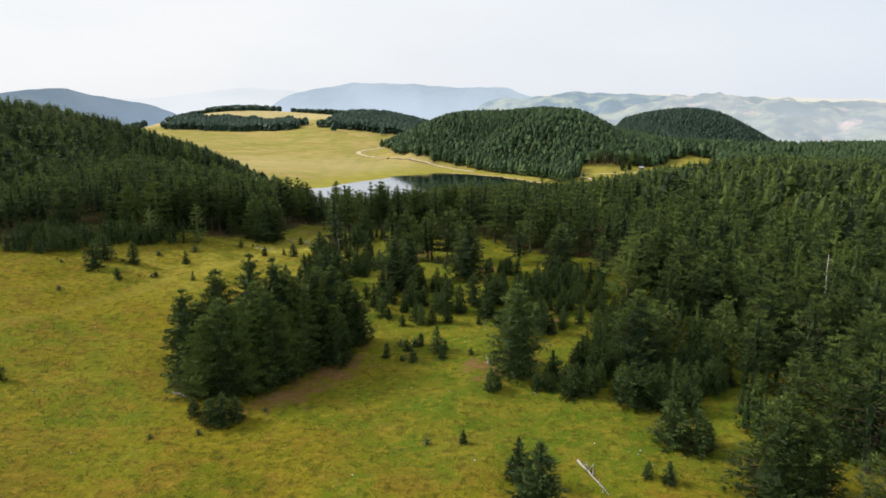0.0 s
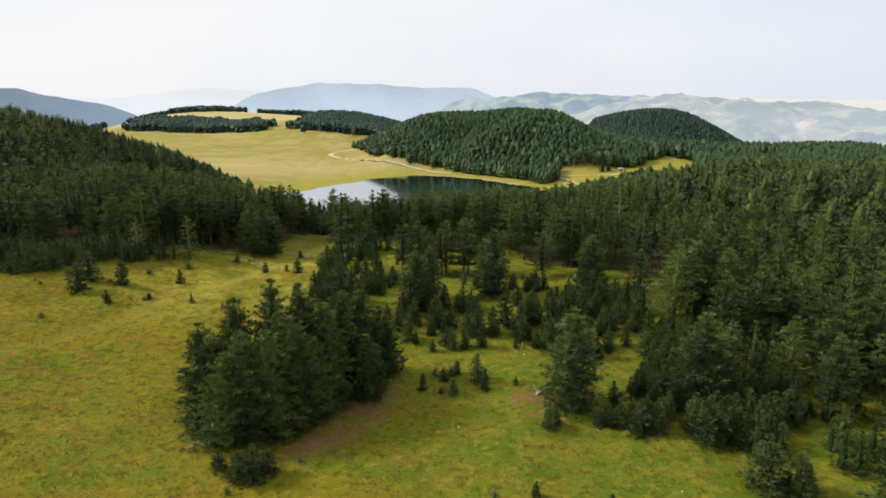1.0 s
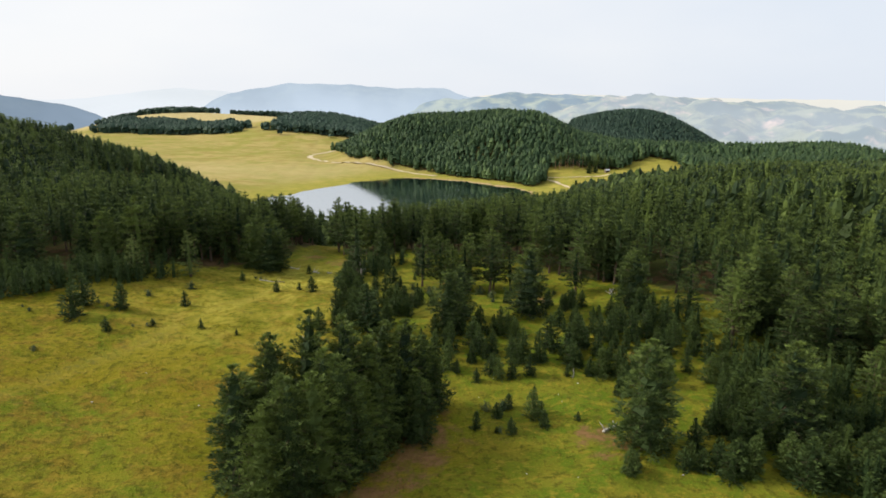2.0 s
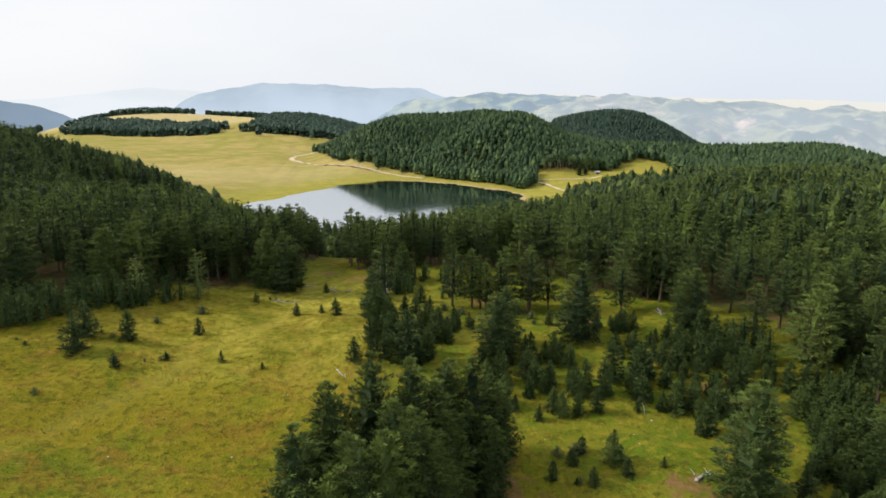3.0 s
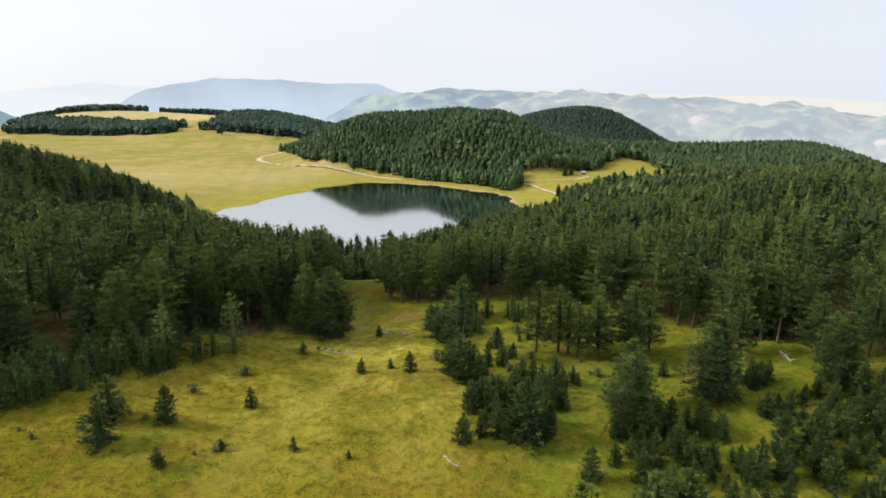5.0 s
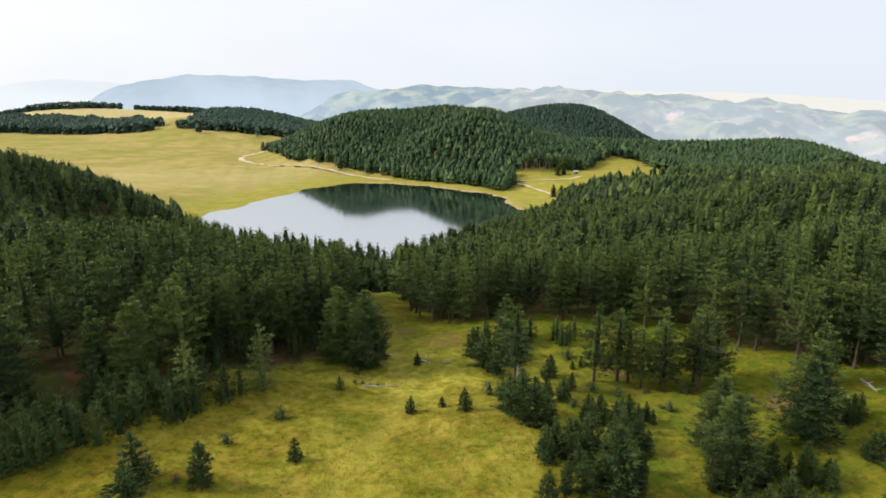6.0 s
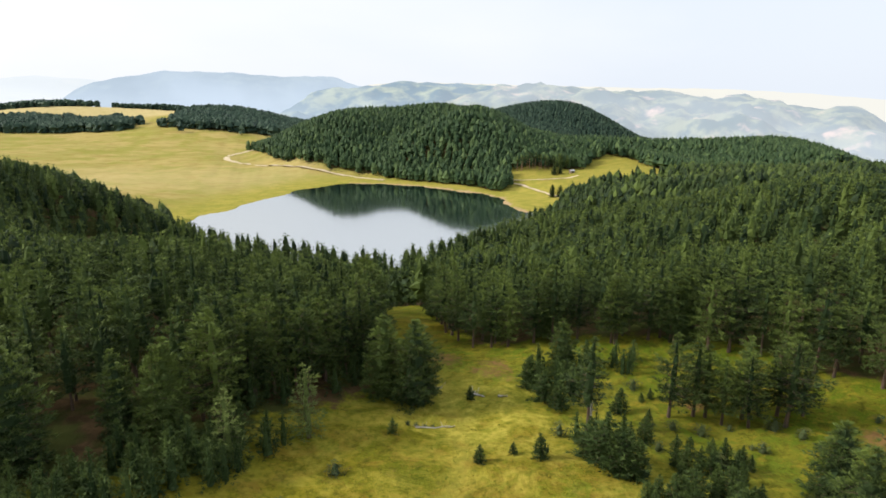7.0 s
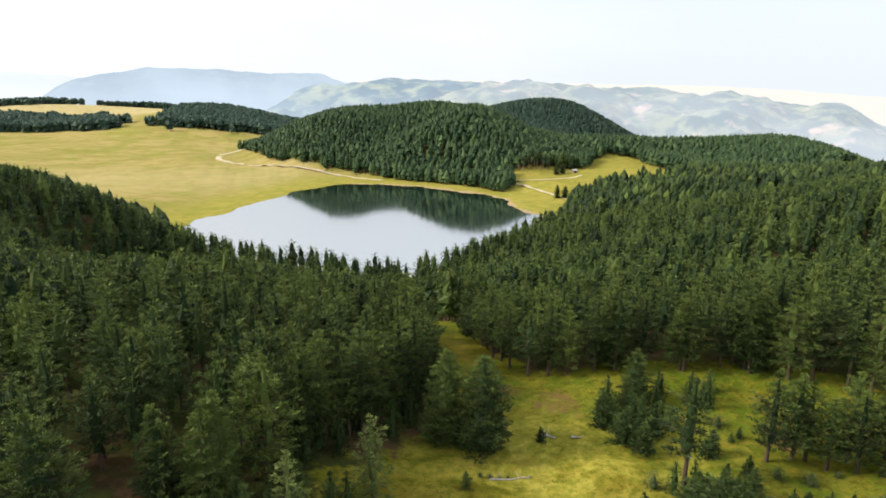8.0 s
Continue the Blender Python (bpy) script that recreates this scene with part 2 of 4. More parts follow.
FAR_HILLS = [
    (41, 807, 81, 42, 32.3), (4, 737, 45, 34, 31.3), (470, 1125, 94, 122, 64.1), (337, 1185, 101, 120, 21.3),
    (-253, 819, 255, 140, 14.9), (-267, 1362, 186, 112, 40.5), (-130, 1122, 114, 123, 46.2), (-441, 919, 139, 269, 17.4),
    (572, 858, 126, 206, -77.5), (206, 881, 126, 153, 34.2), (-442, 1242, 117, 120, 31.7), (-45, 742, 30, 29, -13.8),
    (537, 1036, 67, 67, 5.0), (-80, 816, 25, 38, -8.7),
    (1040, 1000, 180, 260, -110.0),
]



def ring_distance(ring, x, y):
    """Distance to a closed outline, negative inside."""
    d, inside = np.full(x.shape, 1e9), np.zeros(x.shape, bool)
    for (ax, ay), (bx, by) in zip(ring, ring[1:] + ring[:1]):
        u = np.clip(((x - ax) * (bx - ax) + (y - ay) * (by - ay)) / ((bx - ax) ** 2 + (by - ay) ** 2), 0, 1)
        d = np.minimum(d, np.hypot(x - ax - u * (bx - ax), y - ay - u * (by - ay)))
        inside ^= ((ay > y) != (by > y)) & (x < (bx - ax) * (y - ay) / (by - ay + 1e-9) + ax)
    return np.where(inside, -d, d)


def line_distance(line, x, y):
    d = np.full(x.shape, 1e9)
    for (ax, ay), (bx, by) in zip(line, line[1:]):
        u = np.clip(((x - ax) * (bx - ax) + (y - ay) * (by - ay)) / ((bx - ax) ** 2 + (by - ay) ** 2), 0, 1)
        d = np.minimum(d, np.hypot(x - ax - u * (bx - ax), y - ay - u * (by - ay)))
    return d


def ease(v, lo, hi):
    s = np.clip((v - lo) / (hi - lo), 0, 1)
    return s * s * (3 - 2 * s)


def land(x, y):
    """Height of the ground."""
    x, y = np.asarray(x, float), np.asarray(y, float)
    h = np.full(x.shape, -45.0)
    for cx, cy, sx, sy, up in NEAR_RISES + SIDE_HILLS + FAR_HILLS:
        h += up * np.exp(-0.5 * (((x - cx) / sx) ** 2 + ((y - cy) / sy) ** 2))
    h -= 230 * ease(np.hypot(x + 50, y - 600), 850, 2300)
    h += 0.22 * np.sin(x * 0.31 + 1.3 * np.sin(y * 0.17)) + 0.2 * np.sin(y * 0.37 + 1.1 * np.sin(x * 0.21 + 2)) + 0.10 * np.sin(x * 0.83 + y * 0.6)
    d = ring_distance(SHORE, x, y) + 1.6 * np.sin(x * 0.19) + 1.4 * np.sin(y * 0.23 + 1) + 0.9 * np.sin(x * 0.6 + y * 0.5)
    s = ease(d, 0, 60)
    shore = -32.75 + (h + 32.75) * s + 0.02 * np.clip(d, 0, 20) * (1 - s)
    return np.where(d < 0, np.maximum(-32.9 + 0.15 * d, -39.0), shore)


# stretches of country, as outlines on the plan
WOOD_LEFT = [(-420, 40), (-150, 60), (-128, 120), (-112, 156), (-98, 161), (-88, 165), (-79, 167), (-71, 175), (-62, 180), (-54, 184), (-48, 197), (-48, 214),
             (-46, 236), (-34, 236), (-22, 260), (-20, 320), (-26, 338), (-58, 366), (-90, 393), (-114, 430), (-122, 478), (-150, 495), (-230, 530), (-420, 560)]
WOOD_RIGHT = [(-34, 236), (-36, 204), (-34, 197), (-29, 193), (-16, 191), (-4, 186), (8, 178), (15, 167), (23, 158), (32, 150), (40, 136), (46, 120), (57, 106),
              (60, 92), (54, 78), (52, 66), (58, 46), (80, 15), (220, -20), (420, 120), (440, 420), (300, 480), (232, 500), (205, 488), (150, 492),
              (120, 470), (100, 436), (80, 412), (48, 386), (18, 360), (-20, 336), (-20, 320), (-22, 260)]
WOOD_HILL = [(-86, 872), (-76, 850), (-66, 782), (-46, 715), (-18, 680), (17, 651), (42, 618), (66, 597), (88, 566), (102, 536), (116, 548), (126, 580), (166, 583),
             (192, 577), (212, 600), (236, 614), (250, 590), (226, 530), (228, 500), (300, 480), (440, 420), (520, 530), (500, 640), (420, 730), (300, 800), (220, 850), (40, 860), (-70, 868)]
WOOD_KNOLL = [(260, 1010), (330, 940), (430, 935), (480, 965), (560, 1010), (640, 1060), (650, 1100), (640, 1210), (520, 1225), (440, 1225), (360, 1265)]
WOOD_PLATEAU_A = [(-470, 1110), (-400, 1085), (-300, 1060), (-240, 1035), (-226, 1075), (-270, 1120), (-380, 1160), (-480, 1170)]
WOOD_PLATEAU_B = [(-196, 1030), (-150, 1000), (-90, 985), (-30, 965), (10, 945), (30, 1000), (40, 1090), (-30, 1140), (-150, 1120)]
WOOD_CREST_A = [(-500, 1265), (-420, 1270), (-370, 1300), (-330, 1330), (-420, 1370), (-520, 1350)]
WOOD_CREST_B = [(-310, 1350), (-150, 1320), (-90, 1290), (-80, 1310), (-150, 1350), (-300, 1380)]
WOOD_EAST = [(470, 480), (560, 510), (640, 600), (600, 660), (540, 640), (520, 560)]
WOOD_FAR_LEFT = [(-760, 1180), (-560, 1160), (-540, 1190), (-760, 1230)]
LANE = [(-46, 186), (-38, 188), (-36, 206), (-32.5, 232), (-29, 262), (-29, 282), (-45.5, 282), (-44, 250), (-43, 240), (-44, 210)]
CLUMP = [(-43, 93), (-39, 89), (-30, 86), (-20, 98), (-12, 107), (-15, 113), (-26, 107), (-38, 102)]
BARE_EARTH = [(-31, 86), (-27, 83), (-21, 87), (-15, 95), (-11, 104), (-13, 110), (-19, 108), (-25, 98), (-30, 92)]
EARTH_SPOTS = [(8, 98, 4.5), (6, 101, 4), (-33, 186, 6), (-40, 192, 5), (-6, 168, 5), (10, 150, 5), (-52, 190, 6), (20, 118, 5)]
FIELD_ROAD = [(30, 624), (8, 648), (-18, 671), (-46, 696), (-74, 742), (-95, 762), (-104, 784), (-100, 826), (-88, 850), (-76, 864)]
GLADE_TRACK = [(113, 563), (119, 560), (124, 540), (129, 505), (132, 490)]
GLADE_PATH = [(119, 562), (135, 551), (149, 541), (170, 545)]
MEADOW_TRACK = [(-36, 226), (-41, 205), (-44, 185), (-44, 170), (-47, 158), (-56, 145), (-66, 130), (-80, 110)]


def spaced(stops):
    out = []
    for (a, b), step in zip(zip(stops, stops[1:]), (120, 20, 5, 2, 5, 20, 120)):
        out += list(np.arange(a, b, step))
    return np.array(out + [stops[-1]], float)


def mesh_of(name, verts, faces, mats, smooth=False, face_mats=None):
    """A mesh from arrays of corners and of triangles or quads."""
    me = bpy.data.meshes.new(name)
    n, w = len(faces), faces.shape[1]
    me.vertices.add(len(verts))
    me.vertices.foreach_set("co", np.ascontiguousarray(verts, np.float32).ravel())
    me.loops.add(n * w)
    me.loops.foreach_set("vertex_index", np.ascontiguousarray(faces, np.int32).ravel())
    me.polygons.add(n)
    me.polygons.foreach_set("loop_start", np.arange(0, n * w, w, dtype=np.int32))
    me.polygons.foreach_set("use_smooth", np.full(n, smooth))
    for m in mats:
        me.materials.append(m)
    if face_mats is not None:
        me.polygons.foreach_set("material_index", np.ascontiguousarray(face_mats, np.int32))
    me.update(calc_edges=True)
    return me


def give(me, name, values):
    me.attributes.new(name, "FLOAT", "POINT").data.foreach_set("value", np.ascontiguousarray(values, np.float32))


def grid_faces(rows, cols):
    i = np.arange(rows - 1)[:, None] * cols + np.arange(cols - 1)[None]
    return np.stack([i, i + 1, i + cols + 1, i + cols], -1).reshape(-1, 4)


def build_ground():
    xs = spaced((-4900, -900, -300, -110, 70, 260, 700, 4900))
    ys = spaced((-4900, -500, -100, 40, 235, 640, 1500, 4900))
    gx, gy = np.meshgrid(xs, ys)
    x, y = gx.ravel(), gy.ravel()
    me = mesh_of("ground", np.c_[x, y, land(x, y)], grid_faces(len(ys), len(xs)), [M_GROUND], True)
    litter_and_shade = np.zeros(len(x))
    for ring in (WOOD_LEFT, WOOD_RIGHT, WOOD_HILL, WOOD_KNOLL, WOOD_PLATEAU_A, WOOD_PLATEAU_B, WOOD_CREST_A, CLUMP):
        litter_and_shade = np.maximum(litter_and_shade, 1 - ease(ring_distance(ring, x, y), -6.0, -1.0))
    # litter carried past the left wood's edge, painting its shade dark too
    litter_and_shade = np.maximum(litter_and_shade, 1 - ease(ring_distance(WOOD_LEFT, x, y), -2.0, 7.0))
    litter_and_shade *= ease(ring_distance(LANE, x, y), 0.0, 3.0)
    lake = ring_distance(SHORE, x, y)
    give(me, "litter_and_shade", litter_and_shade)
    earth = 1 - ease(ring_distance(BARE_EARTH, x, y), -4.0, 2.5)
    for ex, ey, r in EARTH_SPOTS:
        earth = np.maximum(earth, 0.9 * (1 - ease(np.hypot(x - ex, y - ey), r * 0.5, r)))
    give(me, "earth", earth)
    give(me, "dry", ease(y, 330, 470) * (1 - 0.8 * ease(x, 80, 120) * (1 - ease(y, 700, 800))))
    give(me, "pale", ease(y, 1120, 1200) + 0.4 * ease(y, 560, 640) * (1 - ease(y, 680, 760)) * (1 - ease(x, -60, 10)))
    give(me, "lush", np.clip((1 - ease(lake, 12, 60)) + 0.7 * ease(x, 90, 120) * (1 - ease(y, 650, 750)) * ease(y, 430, 470), 0, 1))
    # first term paints the belt of shade along the left wood
    give(me, "green_and_shade", 0.8 * (1 - ease(ring_distance(WOOD_LEFT, x, y), 2, 14)) + ease(x + 14 * ease(y, 108, 135), -28, 0) * (1 - ease(y, 200, 260)) * ease(y, 60, 80) + 0.4 * (1 - ease(y, 92, 122)) * (1 - ease(x, -48, -26)) + 0.6 * (1 - ease(np.hypot(x + 42, y - 190), 8, 26)))
    # dry grass, plus a sunlit strip near the lane painted in
    give(me, "sunlit_straw", np.maximum(0.6 * (1 - ease(np.hypot((x + 46) / 1.2, y - 158), 12, 42)), 0.95 * (1 - ease(np.hypot((x + 40) / 1.3, y - 172), 5, 22))))
    give(me, "bank", (1 - ease(lake, 1.0, 5.0)) * 0.75 * ease(x, -40, 10) + 0.25 * (1 - ease(lake, 5, 12)) * ease(x, -10, 20))
    give(me, "worn", 0.22 * (1 - ease(line_distance(MEADOW_TRACK, x, y), 0.6, 2.6)))
    tagged(new("ground", me), "yellow-green upland meadow with tussocks, dry pasture beyond the lake", "ground", kind="structure")


build_ground()


def build_lake():
    bm = bmesh.new()
    a = np.linspace(0, 2 * math.pi, 65)[:-1]
    vs = [bm.verts.new((-12 + 135 * math.cos(t), 482 + 165 * math.sin(t), LAKE_Z)) for t in a]
    bm.faces.new(vs)
    me = bpy.data.meshes.new("water")
    bm.to_mesh(me)
    bm.free()
    me.materials.append(M_WATER)
    tagged(new("water", me), "still grey mountain lake mirroring sky and pines", "lake", kind="structure")


build_lake()


def ribbon(name, line, width, label):
    """A dirt track laid over the ground."""
    pts = []
    for (ax, ay), (bx, by) in zip(line, line[1:]):
        n = max(2, int(math.hypot(bx - ax, by - ay) / 4))
        pts += [(ax + (bx - ax) * i / n, ay + (by - ay) * i / n) for i in range(n)]
    p = np.array(pts + [line[-1]], float)
    for _ in range(6):
        p[1:-1] = 0.5 * p[1:-1] + 0.25 * (p[:-2] + p[2:])
    d = np.gradient(p, axis=0)
    d /= np.hypot(d[:, 0], d[:, 1])[:, None]
    side = np.c_[-d[:, 1], d[:, 0]]
    wob = width * (0.5 + 0.12 * np.sin(np.arange(len(p)) * 1.3))
    rows = [p + side * (wob * u)[:, None] for u in (-1, -0.5, 0, 0.5, 1)]
    v = np.stack(rows, 1).reshape(-1, 2)
    z = land(v[:, 0], v[:, 1]).reshape(-1, 5).max(1).repeat(5) + np.tile([-0.05, 0.10, 0.12, 0.10, -0.05], len(p))
    tagged(new(name, mesh_of(name, np.c_[v, z], grid_faces(len(p), 5), [M_DIRT], True)), label, "road", kind="structure")


ribbon("road", FIELD_ROAD, 5.4, "pale dirt road curving along the pasture below the pines")
ribbon("road", GLADE_TRACK, 3.4, "pale dirt track crossing the glade by the lake")
ribbon("road", GLADE_PATH, 2.8, "narrow reddish dirt path along the edge of the glade")


# ---------------------------------------------------------------- far ranges
def far_range(name, az0, az1, r0, r1, ridge, foot, rough, mat, label, seed):
    """A range seen through mist: ridge is a function of the bearing in degrees that gives the crest's height."""
    na, nr = 150, 34
    az, q = np.meshgrid(np.linspace(az0, az1, na), np.linspace(0, 1, nr))
    r = r0 + (r1 - r0) * q
    x, y = -43 + r * np.sin(np.radians(az)), 48 + r * np.cos(np.radians(az))
    crest = ridge(az)
    h = foot + (crest - foot) * np.sin(np.clip(q / 0.8, 0, 1.25) * math.pi / 2) ** 1.2
    off = np.array([noise.fractal((a * 0.004 + seed, b * 0.004, seed * 0.7), 0.9, 2.1, 4) for a, b in zip(x.ravel(), y.ravel())]).reshape(x.shape)
    h += rough * off * np.clip(1.15 - q, 0.15, 1) * np.clip(q * 4, 0, 1)
    me = mesh_of(name, np.c_[x.ravel(), y.ravel(), h.ravel()], grid_faces(nr, na), [mat], True)
    tagged(new(name, me), label, "mountain", kind="structure")


def crest_line(knots):
    """Crest heights over the bearing, eased between knots of bearing and height."""
    ks = np.array(knots, float)

    def at(az):
        fine = np.interp(az, ks[:, 0], ks[:, 1])
        return (np.interp(az - 0.6, ks[:, 0], ks[:, 1]) + np.interp(az + 0.6, ks[:, 0], ks[:, 1]) + 2 * fine) / 4 + 1.5 * np.sin(az * 2.3) + 0.9 * np.sin(az * 5.1 + 1)
    return at


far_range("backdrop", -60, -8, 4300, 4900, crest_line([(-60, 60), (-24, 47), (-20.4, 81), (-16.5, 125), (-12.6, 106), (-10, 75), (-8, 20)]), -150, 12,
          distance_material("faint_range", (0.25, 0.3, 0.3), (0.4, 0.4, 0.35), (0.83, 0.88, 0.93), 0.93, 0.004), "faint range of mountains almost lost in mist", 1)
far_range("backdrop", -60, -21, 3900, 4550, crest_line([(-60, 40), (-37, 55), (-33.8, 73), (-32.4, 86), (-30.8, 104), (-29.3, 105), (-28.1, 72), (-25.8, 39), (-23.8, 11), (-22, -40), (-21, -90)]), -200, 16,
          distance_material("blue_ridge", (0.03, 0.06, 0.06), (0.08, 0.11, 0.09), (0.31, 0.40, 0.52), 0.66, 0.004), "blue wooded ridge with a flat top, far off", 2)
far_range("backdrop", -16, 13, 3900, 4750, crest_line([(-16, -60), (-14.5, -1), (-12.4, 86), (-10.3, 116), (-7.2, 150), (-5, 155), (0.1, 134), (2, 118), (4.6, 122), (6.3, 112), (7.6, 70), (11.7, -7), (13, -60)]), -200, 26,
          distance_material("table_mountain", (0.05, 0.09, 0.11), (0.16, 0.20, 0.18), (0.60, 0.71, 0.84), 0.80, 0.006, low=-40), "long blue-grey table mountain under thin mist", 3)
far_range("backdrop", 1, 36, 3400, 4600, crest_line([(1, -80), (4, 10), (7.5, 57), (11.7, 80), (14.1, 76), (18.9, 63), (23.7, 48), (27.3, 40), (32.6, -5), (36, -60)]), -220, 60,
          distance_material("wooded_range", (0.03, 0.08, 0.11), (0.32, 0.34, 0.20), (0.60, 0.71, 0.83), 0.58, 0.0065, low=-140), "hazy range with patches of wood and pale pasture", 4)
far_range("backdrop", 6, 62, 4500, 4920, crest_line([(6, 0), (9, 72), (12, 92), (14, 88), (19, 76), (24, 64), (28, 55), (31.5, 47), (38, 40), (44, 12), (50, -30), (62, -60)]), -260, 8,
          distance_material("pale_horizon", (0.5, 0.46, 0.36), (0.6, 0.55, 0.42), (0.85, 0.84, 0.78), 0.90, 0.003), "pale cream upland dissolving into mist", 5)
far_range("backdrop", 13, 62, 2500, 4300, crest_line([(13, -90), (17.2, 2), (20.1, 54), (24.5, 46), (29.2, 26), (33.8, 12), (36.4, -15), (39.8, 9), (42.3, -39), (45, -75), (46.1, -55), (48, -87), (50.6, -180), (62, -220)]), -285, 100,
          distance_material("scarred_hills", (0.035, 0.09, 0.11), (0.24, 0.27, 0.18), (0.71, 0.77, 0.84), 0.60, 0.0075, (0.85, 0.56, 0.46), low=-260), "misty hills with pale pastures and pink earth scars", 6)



# ---------------------------------------------------------------- pines
def tufts(rng, centre, along, grown, r, flat, n, size, width):
    """Flattened needle clumps at the centres, each bristling with n slim sprays.
    Gives corners, triangles, the way each corner faces within its clump, and how far out on its spray it lies."""
    m = len(centre)
    scale = r * grown[:, None, None] * rng.uniform(0.75, 1.3, (m, 1, 1)) * np.array([1.0, 1.0, flat])
    q = rng.normal(0, 1, (m, n, 3)) + np.array([0, 0, 0.35]) + 0.5 * along[:, None]
    q /= np.linalg.norm(q, axis=2)[..., None]
    p = centre[:, None] + q * scale * rng.uniform(0.5, 1.0, (m, n, 1))
    d = q * np.array([1, 1, 0.6]) + 0.8 * along[:, None] + rng.normal(0, 0.25, (m, n, 3)) + np.array([0, 0, 0.30])
    d /= np.linalg.norm(d, axis=2)[..., None]
    side = np.cross(d, rng.normal(0, 0.8, (m, n, 3)) + np.array([0, 0, 0.8]))
    side /= np.linalg.norm(side, axis=2)[..., None] + 1e-9
    z = size * (0.3 + 0.7 * grown[:, None, None]) * rng.uniform(0.6, 1.35, (m, n, 1))
    v = np.stack([p - side * z * width - d * z * 0.3, p + side * z * width - d * z * 0.3, p + d * z * 0.7], 2).reshape(-1, 3)
    return v, np.arange(3 * m * n).reshape(-1, 3), np.repeat(q.reshape(-1, 3), 3, 0), np.tile((0.0, 0.0, 1.0), m * n)


def lit_as(me, normals):
    """Gives a mesh its own shading normals."""
    n = normals / (np.linalg.norm(normals, axis=1)[:, None] + 1e-9)
    me.attributes.new("custom_normal", "FLOAT_VECTOR", "POINT").data.foreach_set("vector", np.ascontiguousarray(n, np.float32).ravel())


def crown_radius(u, shape):
    """Crown's half width over its height: 0 foot, 1 top."""
    foot, belly, point = shape
    over = np.clip((u - belly) / (1 - belly), 0, 1)
    return np.where(u < belly, foot + (1 - foot) * np.sin(np.clip(u / belly, 0, 1) * math.pi / 2), np.clip((1 - over) ** point, 0.03, 1))


def tube(points, radii, sides):
    p, v, f = np.array(points, float), [], []
    for k, (q, r) in enumerate(zip(p, radii)):
        a = np.arange(sides) * 2 * math.pi / sides
        v.append(np.c_[q[0] + r * np.cos(a), q[1] + r * np.sin(a), np.full(sides, q[2])])
        if k:
            b = (k - 1) * sides
            for i in range(sides):
                j = (i + 1) % sides
                f += [(b + i, b + j, b + sides + j), (b + i, b + sides + j, b + sides + i)]
    return np.concatenate(v), np.array(f)


def limb(a, b, r):
    """A thin three-sided branch from a to b."""
    d = (b - a) / (np.linalg.norm(b - a) + 1e-9)
    s = np.cross(d, (0.3, 0.2, 0.9))
    s /= np.linalg.norm(s) + 1e-9
    t = np.cross(d, s)
    ring = [a + r * (s * math.cos(k) + t * math.sin(k)) for k in (0, 2.1, 4.2)]
    return np.array(ring + [b]), np.array([(0, 1, 3), (1, 2, 3), (2, 0, 3)])


def merge(pieces):
    v, f, n = [], [], 0
    for a, b in pieces:
        v.append(a)
        f.append(b + n)
        n += len(a)
    return np.concatenate(v), np.concatenate(f)


